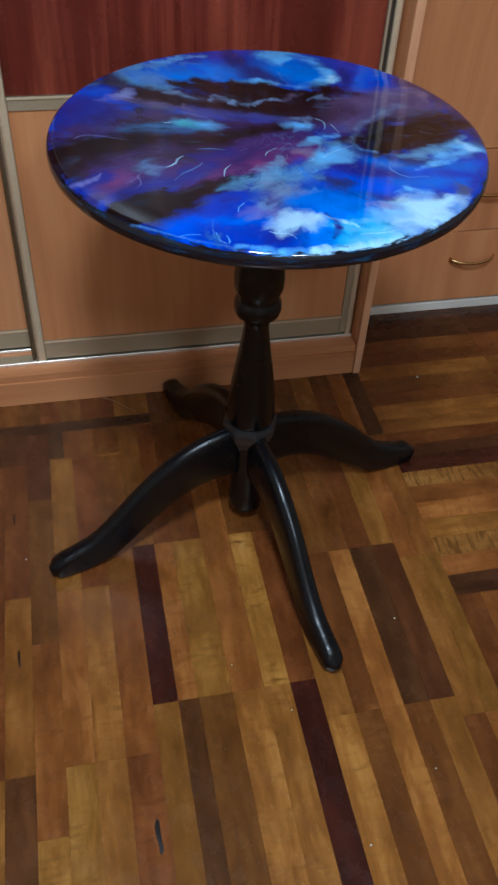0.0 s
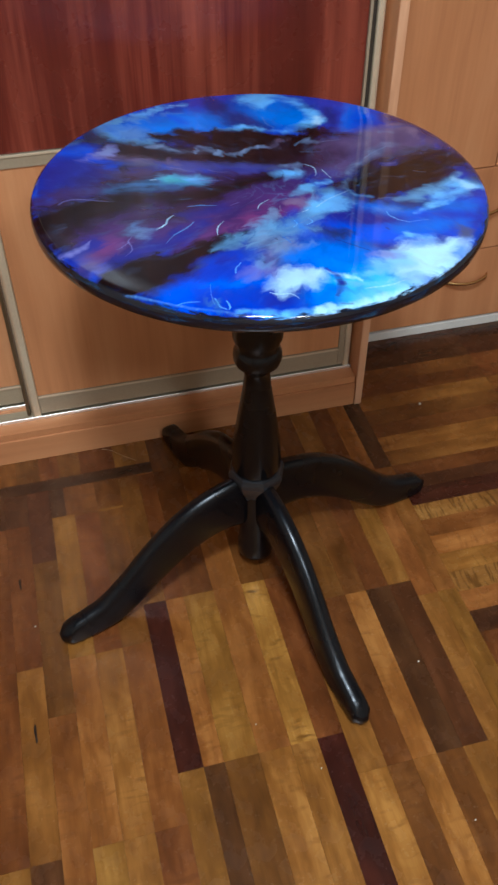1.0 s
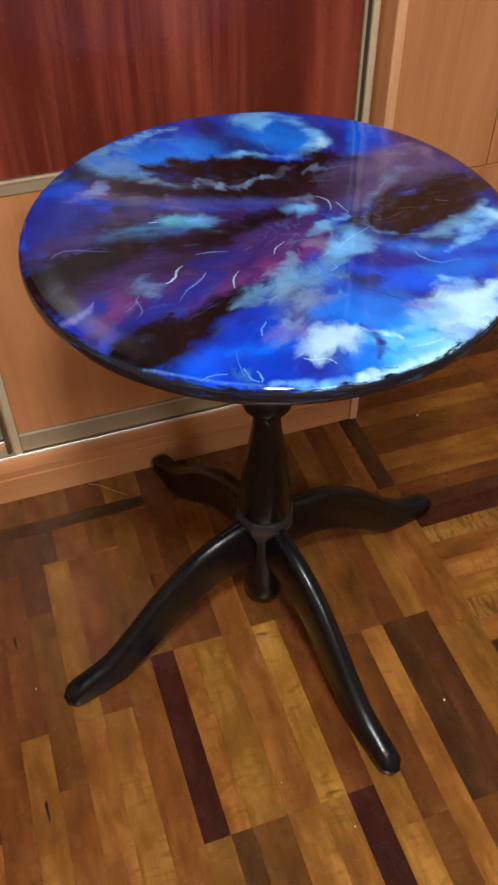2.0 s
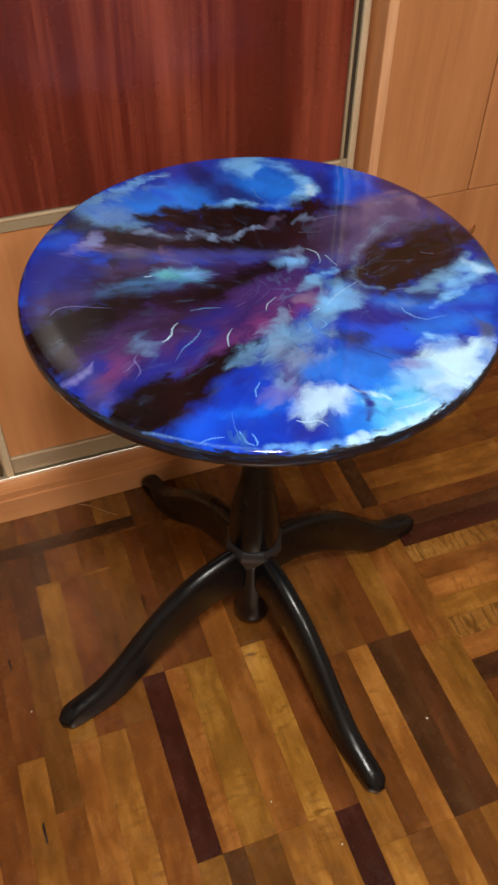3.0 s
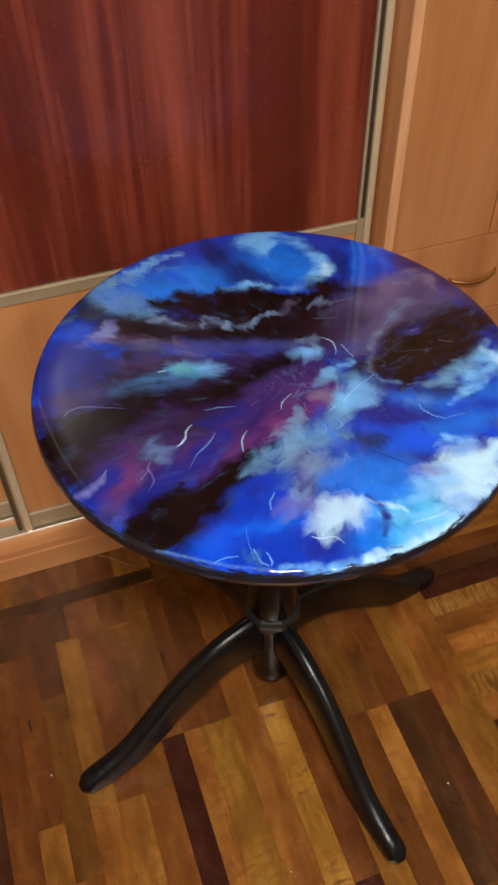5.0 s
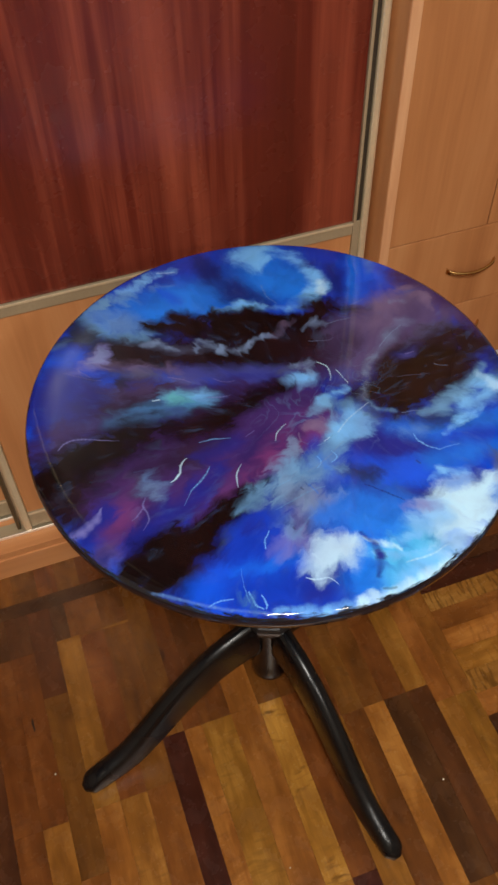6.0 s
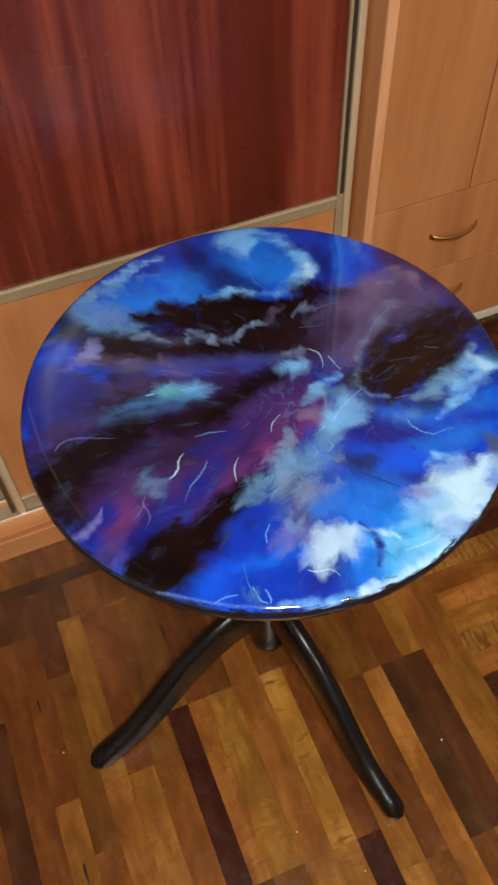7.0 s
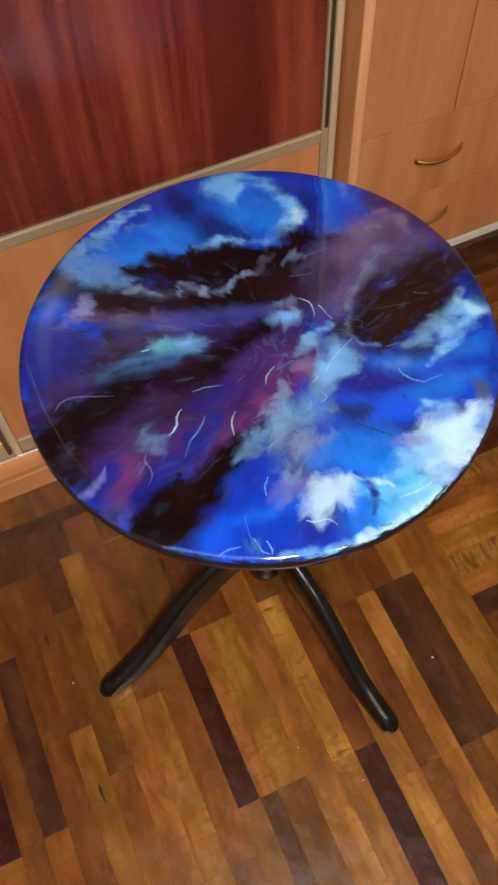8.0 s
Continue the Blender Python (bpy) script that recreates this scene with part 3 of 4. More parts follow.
stroke("cyan", .95, .6, 0.52, (0.035, -0.228, 0.0156), (0.042, -0.250, 0.0187), (0.018, -0.260, 0.0109))
stroke("navy", .9, .8, .7, (0.046, -0.145, 0.0013), (0.063, -0.163, 0.0018), (0.075, -0.176, 0.0013))
# pale cloud
stroke("tea", .7, .9, 0.67, (0.082, -0.053, 0.0140), (0.058, -0.073, 0.0140), (0.038, -0.089, 0.0093))
stroke("ice", .8, .9, .85, (0.072, -0.045, 0.0093), (0.072, -0.066, 0.0140), (0.045, -0.080, 0.0078))
stroke("steel", .9, .9, 0.44, (0.076, -0.072, 0.0109), (0.092, -0.067, 0.0078))
stroke("tea", .7, 1, 0.63, (0.036, -0.092, 0.0109), (0.000, -0.108, 0.0171), (-0.026, -0.109, 0.0140))
stroke("steel", .9, 1, 0.52, (0.015, -0.103, 0.0140), (0.017, -0.127, 0.0109))
stroke("tea", .7, 1, 0.63, (-0.021, -0.111, 0.0140), (-0.048, -0.115, 0.0124), (-0.078, -0.128, 0.0062))
stroke("mist", .8, 1, 0.63, (-0.034, -0.128, 0.0171), (-0.013, -0.144, 0.0187), (-0.022, -0.162, 0.0156))
stroke("lilac", .9, 1, 0.44, (-0.035, -0.157, 0.0124), (-0.040, -0.183, 0.0124), (-0.060, -0.188, 0.0093))
stroke("pinkgrey", .95, 1, 0.33, (-0.003, -0.142, 0.0062), (0.005, -0.151, 0.0039))
stroke("tea", .95, .9, 0.44, (-0.050, -0.136, 0.0093), (-0.043, -0.175, 0.0078))
stroke("royal", .8, .7, .9, (-0.062, -0.149, 0.0093), (-0.050, -0.150, 0.0078))
stroke("azure", .8, .7, .85, (-0.015, -0.168, 0.0109), (0.006, -0.163, 0.0109))
stroke("royal", .8, .7, .85, (0.011, -0.132, 0.0070), (0.020, -0.132, 0.0070))
stroke("azure", .9, .8, .6, (0.018, -0.096, 0.0047), (0.017, -0.112, 0.0047))
stroke("white", .75, .5, .95, (-0.035, -0.215, 0.0124), (-0.015, -0.208, 0.0171), (0.007, -0.202, 0.0070))
stroke("lilac", .9, .7, 0.37, (-0.036, -0.208, 0.0093), (-0.007, -0.203, 0.0109))
stroke("white", .9, .6, .7, (-0.024, -0.206, 0.0093), (-0.009, -0.206, 0.0093))
# cyan and white of the near right
stroke("cyan", .9, .5, 0.59, (0.040, -0.230, 0.0156), (0.073, -0.237, 0.0218), (0.095, -0.232, 0.0171))
stroke("ice", .95, .6, .8, (0.039, -0.256, 0.0093), (0.072, -0.250, 0.0140))
stroke("white", .9, .7, .95, (0.099, -0.202, 0.0171), (0.133, -0.199, 0.0249), (0.165, -0.190, 0.0171))
stroke("white", .9, .6, .9, (0.132, -0.213, 0.0202), (0.100, -0.234, 0.0171))
stroke("ice", .95, .9, .7, (0.079, -0.205, 0.0109), (0.101, -0.200, 0.0124))
stroke("sky", .95, .6, .55, (0.092, -0.238, 0.0078), (0.108, -0.231, 0.0062))
stroke("lilac", .9, .8, 0.55, (0.073, -0.183, 0.0047), (0.088, -0.188, 0.0062), (0.103, -0.195, 0.0054))
stroke("ice", .95, .7, .7, (0.109, -0.163, 0.0023), (0.127, -0.158, 0.0054), (0.150, -0.165, 0.0062))
stroke("azure", .9, .6, .6, (0.128, -0.174, 0.0062), (0.148, -0.175, 0.0054))
stroke("azure", .9, .6, .8, (0.170, -0.195, 0.0062), (0.162, -0.203, 0.0062))
stroke("white", .95, .6, .8, (0.020, -0.204, 0.0019), (0.035, -0.216, 0.0039), (0.048, -0.228, 0.0023))
stroke("ice", .95, .7, .75, (0.040, -0.219, 0.0031), (0.062, -0.218, 0.0047), (0.071, -0.219, 0.0023))
stroke("ice", .95, .7, .7, (0.020, -0.221, 0.0023), (0.039, -0.233, 0.0039), (0.062, -0.236, 0.0023))
stroke("white", .95, .7, .5, (0.046, -0.242, 0.0018), (0.070, -0.243, 0.0018), (0.092, -0.238, 0.0013))
stroke("indigo", .8, .3, .85, (0.020, -0.197, 0.0023), (0.025, -0.211, 0.0031), (0.024, -0.226, 0.0039), (0.013, -0.245, 0.0023))
stroke("slate", .5, .4, .9, (0.185, -0.155, 0.0070), (0.189, -0.164, 0.0078))
# mauve field
stroke("mauve", .7, .5, 1, (0.113, 0.048, 0.0225), (0.151, 0.051, 0.0374), (0.194, 0.063, 0.0337))
stroke("mauve", .8, .5, .95, (0.104, 0.013, 0.0225), (0.133, 0.029, 0.0243))
stroke("darkmauve", .9, .6, .7, (0.078, 0.034, 0.0187), (0.107, 0.050, 0.0168))
stroke("plum", .7, .4, 1, (0.225, 0.135, 0.0131), (0.256, 0.078, 0.0168), (0.267, 0.016, 0.0131))
stroke("pinkgrey", .95, .6, 0.37, (0.153, 0.070, 0.0171), (0.195, 0.094, 0.0171), (0.225, 0.091, 0.0140))
stroke("mauve", .9, .6, .8, (0.211, 0.066, 0.0187), (0.242, 0.052, 0.0131))
stroke("slate", .95, .7, .55, (0.197, 0.031, 0.0093), (0.233, 0.036, 0.0109))
stroke("pinkgrey", .95, .7, 0.52, (0.197, 0.114, 0.0031), (0.218, 0.107, 0.0054), (0.231, 0.089, 0.0054), (0.230, 0.066, 0.0031))
stroke("mist", .95, .9, 0.37, (0.190, 0.096, 0.0031), (0.202, 0.091, 0.0039))
# right black
stroke("black", .6, .6, 1, (0.105, -0.033, 0.0150), (0.143, -0.036, 0.0337), (0.188, -0.032, 0.0374))
stroke("black", .6, .6, 1, (0.190, -0.014, 0.0393), (0.237, 0.004, 0.0243))
stroke("umberblack", .8, .7, .9, (0.224, 0.019, 0.0168), (0.249, -0.001, 0.0131))
stroke("coal", .8, .6, .9, (0.136, -0.001, 0.0131), (0.161, 0.012, 0.0112))
stroke("black", .7, .7, .9, (0.101, -0.049, 0.0075), (0.141, -0.066, 0.0094))
stroke("umberblack", .9, .8, .7, (0.152, -0.044, 0.0150), (0.214, -0.025, 0.0131))
stroke("navy", .9, .7, .75, (0.157, 0.005, 0.0078), (0.178, 0.010, 0.0070))
stroke("violet", .9, .7, .7, (0.164, 0.002, 0.0047), (0.179, 0.008, 0.0047))
stroke("lilac", .9, .8, 0.52, (0.167, 0.008, 0.0018), (0.177, 0.008, 0.0018))
stroke("mist", .95, .7, 0.38, (0.190, -0.018, 0.0009), (0.202, -0.026, 0.0011))
stroke("slate", .95, .8, .5, (0.143, -0.022, 0.0013), (0.175, -0.029, 0.0009))
stroke("mist", .95, .9, 0.33, (0.189, 0.060, 0.0062), (0.159, 0.037, 0.0078), (0.133, 0.015, 0.0070))
stroke("mist", .95, .9, 0.44, (0.135, 0.019, 0.0047), (0.111, -0.008, 0.0062), (0.094, -0.037, 0.0054))
stroke("mist", .95, .8, 0.52, (0.182, 0.053, 0.0011), (0.156, 0.039, 0.0013), (0.144, 0.029, 0.0013))
stroke("tea", .9, .9, 0.55, (0.097, -0.043, 0.0031), (0.101, -0.056, 0.0039), (0.120, -0.066, 0.0023))
stroke("coal", .95, .9, .8, (0.090, -0.057, 0.0056), (0.116, -0.074, 0.0056))
stroke("mist", .95, 1, 0.45, (0.124, -0.072, 0.0013), (0.149, -0.076, 0.0013))
# white on the right
stroke("azure", .7, .6, .95, (0.174, -0.106, 0.0124), (0.219, -0.112, 0.0140))
stroke("royal", .8, .6, .85, (0.181, -0.130, 0.0109), (0.207, -0.132, 0.0078))
stroke("ink", .9, .9, .7, (0.148, -0.090, 0.0112), (0.172, -0.098, 0.0112))
stroke("steel", .95, .9, 0.52, (0.107, -0.090, 0.0070), (0.130, -0.099, 0.0070))
stroke("tea", .85, 1, 0.67, (0.242, -0.037, 0.0047), (0.227, -0.058, 0.0109), (0.193, -0.073, 0.0109))
stroke("tea", .9, 1, 0.59, (0.193, -0.073, 0.0109), (0.169, -0.078, 0.0078), (0.147, -0.079, 0.0047))
stroke("ice", .85, .9, .9, (0.222, -0.065, 0.0109), (0.244, -0.066, 0.0140))
stroke("ice", .9, .9, .85, (0.192, -0.088, 0.0093), (0.223, -0.083, 0.0109))
stroke("white", .95, .9, .6, (0.233, -0.052, 0.0062), (0.237, -0.072, 0.0078))
stroke("ice", .95, 1, .7, (0.155, -0.114, 0.0031), (0.176, -0.102, 0.0047), (0.193, -0.097, 0.0047))
stroke("ink", .9, .6, .8, (0.263, -0.032, 0.0084), (0.257, -0.057, 0.0084))
stroke("ice", .9, .5, .7, (0.122, -0.103, 0.0013), (0.125, -0.118, 0.0018), (0.139, -0.131, 0.0013))
stroke("ice", .9, .5, .5, (0.139, -0.131, 0.0013), (0.160, -0.131, 0.0013))
# centre spray
stroke("coal", .9, .9, .8, (0.073, -0.037, 0.0075), (0.091, -0.027, 0.0066))
stroke("violet", .9, .8, .7, (0.063, 0.003, 0.0093), (0.090, 0.000, 0.0093))
stroke("navy", .9, .9, .7, (0.062, -0.015, 0.0070), (0.056, 0.002, 0.0062))
stroke("steel", .85, 1, 0.63, (0.028, 0.016, 0.0070), (0.045, 0.009, 0.0093), (0.057, 0.013, 0.0047))
stroke("ice", .9, 1, .85, (0.035, 0.015, 0.0054), (0.048, 0.014, 0.0054))
stroke("mist", .95, 1, 0.55, (0.036, 0.035, 0.0031), (0.052, 0.031, 0.0054), (0.051, 0.017, 0.0039))
stroke("slate", .95, 1, .6, (0.020, 0.031, 0.0039), (0.035, 0.033, 0.0039))
stroke("white", .8, .3, .75, (0.066, 0.031, 0.0009), (0.074, 0.022, 0.0013), (0.074, 0.009, 0.0013), (0.069, 0.000, 0.0009))
stroke("white", .8, .3, .6, (0.082, 0.013, 0.0009), (0.084, 0.003, 0.0011), (0.087, -0.012, 0.0009))
stroke("ice", .95, 1, .8, (0.050, -0.027, 0.0047), (0.066, -0.021, 0.0054), (0.081, -0.018, 0.0039))
stroke("tea", .95, 1, 0.59, (0.030, -0.040, 0.0039), (0.055, -0.029, 0.0047), (0.078, -0.039, 0.0054))
stroke("pinkgrey", .95, 1, 0.59, (0.024, -0.054, 0.0054), (0.033, -0.050, 0.0054), (0.036, -0.064, 0.0047))
stroke("mist", .95, 1, 0.55, (-0.011, -0.080, 0.0039), (-0.002, -0.079, 0.0047), (-0.001, -0.065, 0.0031))
stroke("pinkgrey", .95, 1, 0.52, (0.006, -0.071, 0.0018), (0.008, -0.060, 0.0018))
stroke("tea", .95, 1, 0.45, (0.021, -0.082, 0.0013), (0.035, -0.080, 0.0018), (0.041, -0.074, 0.0013))
stroke("white", .8, .5, .7, (0.029, -0.079, 0.0009), (0.037, -0.077, 0.0013))
stroke("ice", .95, .6, .6, (0.015, -0.095, 0.0009), (0.016, -0.103, 0.0011), (0.009, -0.110, 0.0009))
stroke("ice", .95, .6, .6, (0.031, -0.094, 0.0009), (0.034, -0.103, 0.0011), (0.026, -0.108, 0.0009))
stroke("tea", .95, 1, 0.45, (-0.051, -0.122, 0.0013), (-0.030, -0.116, 0.0018), (-0.009, -0.113, 0.0013))
stroke("tea", .95, 1, 0.45, (-0.048, -0.144, 0.0013), (-0.019, -0.136, 0.0018), (0.007, -0.134, 0.0013))
stroke("steel", .95, 1, 0.45, (-0.045, -0.180, 0.0013), (-0.023, -0.165, 0.0018), (-0.011, -0.159, 0.0009))
stroke("white", .95, 1, .5, (0.095, -0.046, 0.0013), (0.070, -0.057, 0.0018), (0.048, -0.073, 0.0013))
stroke("mist", .95, 1, 0.38, (0.049, -0.086, 0.0009), (0.022, -0.102, 0.0018), (-0.002, -0.111, 0.0009))
stroke("azure", .95, 1, .6, (-0.006, -0.127, 0.0018), (-0.002, -0.140, 0.0018))
# dark crumbs of pigment in the cloud
stroke("coal", .9, .8, .7, (-0.015, -0.127, 0.0019), (-0.014, -0.130, 0.0019))
stroke("coal", .9, .8, .7, (-0.041, -0.169, 0.0023), (-0.040, -0.171, 0.0019))
stroke("coal", .9, .8, .6, (0.109, -0.137, 0.0023), (0.110, -0.140, 0.0019))
# hairlines
stroke("white", .6, .1, .9, (-0.114, -0.051, 0.0009), (-0.122, -0.058, 0.0018), (-0.126, -0.068, 0.0018), (-0.133, -0.074, 0.0013), (-0.139, -0.075, 0.0004))
stroke("white", .6, .1, .7, (-0.063, -0.079, 0.0007), (-0.071, -0.087, 0.0013), (-0.074, -0.098, 0.0013), (-0.075, -0.105, 0.0004))
stroke("ice", .9, .3, .6, (-0.095, -0.070, 0.0007), (-0.105, -0.081, 0.0018), (-0.121, -0.093, 0.0013), (-0.133, -0.107, 0.0004))
stroke("lilac", .7, .1, 0.56, (-0.238, 0.005, 0.0011), (-0.227, 0.012, 0.0018), (-0.211, 0.012, 0.0018), (-0.193, 0.004, 0.0013), (-0.174, -0.004, 0.0004))
stroke("lilac", .8, .2, 0.64, (-0.166, -0.085, 0.0007), (-0.172, -0.094, 0.0018), (-0.170, -0.103, 0.0018), (-0.171, -0.113, 0.0013), (-0.179, -0.123, 0.0004))
stroke("lilac", .8, .2, 0.56, (-0.172, -0.096, 0.0013), (-0.180, -0.104, 0.0013), (-0.187, -0.108, 0.0004))
stroke("lilac", .7, .3, 0.67, (-0.247, -0.103, 0.0039), (-0.236, -0.103, 0.0039), (-0.228, -0.097, 0.0031), (-0.221, -0.094, 0.0031), (-0.212, -0.083, 0.0008))
stroke("white", .7, .2, .7, (-0.050, -0.225, 0.0009), (-0.043, -0.229, 0.0016), (-0.030, -0.232, 0.0013), (-0.024, -0.242, 0.0004))
stroke("ice", .8, .3, .65, (-0.095, -0.035, 0.0009), (-0.080, -0.036, 0.0013), (-0.062, -0.041, 0.0004))
stroke("lilac", .8, .3, 0.45, (-0.046, -0.045, 0.0009), (-0.035, -0.041, 0.0009))
stroke("white", .8, .2, .6, (0.000, -0.043, 0.0009), (-0.012, -0.050, 0.0013), (-0.019, -0.061, 0.0007))
stroke("ice", .9, .4, .7, (-0.064, -0.164, 0.0009), (-0.071, -0.173, 0.0013), (-0.074, -0.183, 0.0009))
stroke("ice", 1, .8, .75, (-0.105, -0.221, 0.0013), (-0.103, -0.236, 0.0018), (-0.098, -0.243, 0.0013))
stroke("ice", 1, .8, .65, (-0.095, -0.228, 0.0009), (-0.093, -0.239, 0.0013), (-0.096, -0.244, 0.0009))
stroke("ice", 1, .5, .4, (-0.104, -0.196, 0.0004), (-0.107, -0.214, 0.0009), (-0.108, -0.232, 0.0009))
stroke("ice", .9, .5, .6, (-0.144, -0.222, 0.0013), (-0.132, -0.221, 0.0013), (-0.121, -0.223, 0.0009))
# near rim
stroke("ice", 1, .8, .6, (-0.089, -0.249, 0.0026), (-0.047, -0.262, 0.0046), (-0.012, -0.266, 0.0053))
stroke("white", 1, .9, .8, (-0.011, -0.265, 0.0046), (0.039, -0.266, 0.0059), (0.079, -0.262, 0.0059))
stroke("coal", 1, .6, .7, (-0.014, -0.269, 0.0013), (0.003, -0.271, 0.0010), (0.023, -0.271, 0.0013))
stroke("coal", 1, .6, .6, (0.040, -0.270, 0.0013), (0.056, -0.269, 0.0013))
stroke("white", 1, .9, .75, (0.079, -0.263, 0.0059), (0.123, -0.244, 0.0053), (0.158, -0.222, 0.0033))
stroke("coal", 1, 1, .7, (0.013, -0.261, 0.0020), (0.025, -0.263, 0.0020))
stroke("steel", 1, .8, .5, (-0.190, -0.190, 0.0020), (-0.139, -0.225, 0.0026), (-0.090, -0.251, 0.0026))
stroke("teal", 1, .8, .6, (-0.113, -0.222, 0.0033), (-0.109, -0.235, 0.0046), (-0.103, -0.243, 0.0033))
# fine marbled veins, thickest about the middle of the pour
_vein = art.math("ABSOLUTE", art.math("SUBTRACT", art.noise(ART_CALM, 17.0, 2, 0.5, distortion=2.2), 0.5))
_where = art.math("MULTIPLY", art.span(art.noise(_flat, 13.0, 3), 0.44, 0.60), art.span(_rad, 0.11, 0.03, 0.0, 0.22))
ART_COLOUR = art.mix(art.math("MULTIPLY", art.span(_vein, 0.030, 0.0), _where), ART_COLOUR, PALETTE["tea"])
# pale films and darker swirls in the resin, then the black, streaked edge
_film = art.math("MULTIPLY", art.span(_n2, 0.52, 0.78, 0.0, 0.20), art.span(_n1, 0.40, 0.66))
ART_COLOUR = art.mix(_film, ART_COLOUR, PALETTE["steel"])
_n3 = art.noise(ART_P, 15.0, 3, 0.5, distortion=1.2)
_tone = art.ramp(_n3, (0.32, (0.78, 0.76, 0.80, 1)), (0.5, (1, 1, 1, 1)), (0.68, (1.12, 1.15, 1.12, 1)))
ART_COLOUR = art.mix(0.8, ART_COLOUR, _tone, "MULTIPLY")
_z = art.add("ShaderNodeSeparateXYZ")
art.put(_z.inputs[0], _p)
_angle = art.math("ARCTAN2", _z.outputs[1], _z.outputs[0])
_round = art.add("ShaderNodeCombineXYZ")
art.put(_round.inputs[0], art.math("MULTIPLY", _angle, 0.27))
art.put(_round.inputs[1], art.math("MULTIPLY", _z.outputs[2], 6.0))
_drip = art.noise(_round.outputs[0], 48.0, 5, 0.7)
_edge = art.span(art.math("ADD", _z.outputs[2], art.math("MULTIPLY", art.math("SUBTRACT", _drip, 0.5), 0.013)), -0.0024, -0.0042)
_streak = art.ramp(art.noise(_round.outputs[0], 30.0, 5, 0.7), (0.50, (0.006, 0.006, 0.010, 1)), (0.60, srgb(14, 34, 60)), (0.72, srgb(50, 96, 130)))
_edge = art.math("MULTIPLY", _edge, art.span(art.vec("LENGTH", _flat), 0.2605, 0.2640))
art.put(art_in["Base Color"], art.mix(_edge, ART_COLOUR, _streak))
art_in["Roughness"].default_value = 0.05
bump(art, art_in, art.noise(_p, 18.0, 2), 0.10, 0.0012)


# ---- mesh helpers ----
def mesh_object(name, bm, mat, smooth=False):
    me = bpy.data.meshes.new(name)
    bmesh.ops.recalc_face_normals(bm, faces=bm.faces)
    bm.to_mesh(me)
    bm.free()
    me.materials.append(mat)
    if smooth:
        me.shade_smooth()
    return new(name, me)


def part(name, bm, mat, parent, label="", smooth=False):
    ob = mesh_object(name, bm, mat, smooth)
    ob.parent = parent
    if label:
        tagged(ob, label)
    return ob


def box_bm(x0, x1, y0, y1, z0, z1, bevel=0.0015, segments=2):
    bm = bmesh.new()
    bmesh.ops.create_cube(bm, size=1)
    for v in bm.verts:
        v.co = Vector(((x0 + x1) / 2 + v.co.x * (x1 - x0), (y0 + y1) / 2 + v.co.y * (y1 - y0), (z0 + z1) / 2 + v.co.z * (z1 - z0)))
    if bevel:
        bmesh.ops.bevel(bm, geom=bm.edges[:], offset=bevel, segments=segments, profile=0.6, affect="EDGES")
    return bm


def lathe_bm(profile, steps=48):
    """Turned about z: profile is (radius, height) from bottom to top."""
    bm = bmesh.new()
    rings = []
    for r, z in profile:
        if r <= 1e-6:
            rings.append([bm.verts.new((0, 0, z))])
        else:
            rings.append([bm.verts.new((r * math.cos(2 * math.pi * k / steps), r * math.sin(2 * math.pi * k / steps), z)) for k in range(steps)])
    for a, b in zip(rings, rings[1:]):
        for k in range(steps):
            q = (k + 1) % steps
            if len(a) == 1 and len(b) > 1:
                bm.faces.new((a[0], b[q], b[k]))
            elif len(b) == 1 and len(a) > 1:
                bm.faces.new((a[k], a[q], b[0]))
            elif len(a) > 1:
                bm.faces.new((a[k], a[q], b[q], b[k]))
    return bm


def thing(name, at, label, category, group="", kind=""):
    e = new(name)
    e.location = at
    e.empty_display_size = 0.05
    return tagged(e, label, category, group, kind)


# ---- the room ----
X0, X1, Y0, Y1, TOP = -2.3, 1.9, -3.2, 0.62, 2.55
for wname, dims in (("wall_north", (X0, X1, Y1, Y1 + 0.12)), ("wall_south", (X0, X1, Y0 - 0.12, Y0)),
                    ("wall_west", (X0 - 0.12, X0, Y0 - 0.12, Y1 + 0.12)), ("wall_east", (X1, X1 + 0.12, Y0 - 0.12, Y1 + 0.12))):
    tagged(mesh_object(wname, box_bm(*dims, -0.05, TOP, bevel=0), WALL), "plain cream papered wall of the room", "wall", kind="structure")
tagged(mesh_object("ceiling", box_bm(X0 - 0.12, X1 + 0.12, Y0 - 0.12, Y1 + 0.12, TOP, TOP + 0.1, bevel=0), CEILING), "plain white painted ceiling", "ceiling", kind="structure")
floor = tagged(mesh_object("floor", box_bm(X0, X1, Y0, Y1, -0.05, -0.0022, bevel=0), GLUE), "varnished parquet floor of honey, brown and dark red strips", "floor", kind="structure")

# both fixtures hang out of view; the second only houses the fill
for (lx, ly, lz), _watts, size in LAMP_AND_FILL:
    ceiling_lamp = thing("ceiling_lamp", (lx, ly, TOP), "out-of-view ceiling lamp, switched on; the southern one an added fill", "lamp", "ceiling lamps")
    part("mount", lathe_bm([(0, -0.03), (0.07, -0.03), (0.07, 0.0), (0, 0.0)]), BRASS, ceiling_lamp, "brass mount", True)
    part("shade", lathe_bm([(0.0, -0.168), (0.09, -0.166), (0.15, -0.15), (0.18, -0.11), (0.15, -0.06), (0.068, -0.032)]), GLOW, ceiling_lamp, "glowing glass shade", True)

# ---- sliding wardrobe ----
FRONT, REAR = 0.035, 0.078
wardrobe = thing("sliding_wardrobe", (0, 0, 0), "sliding wardrobe with mahogany and alder door panels in bronze profiles", "wardrobe")
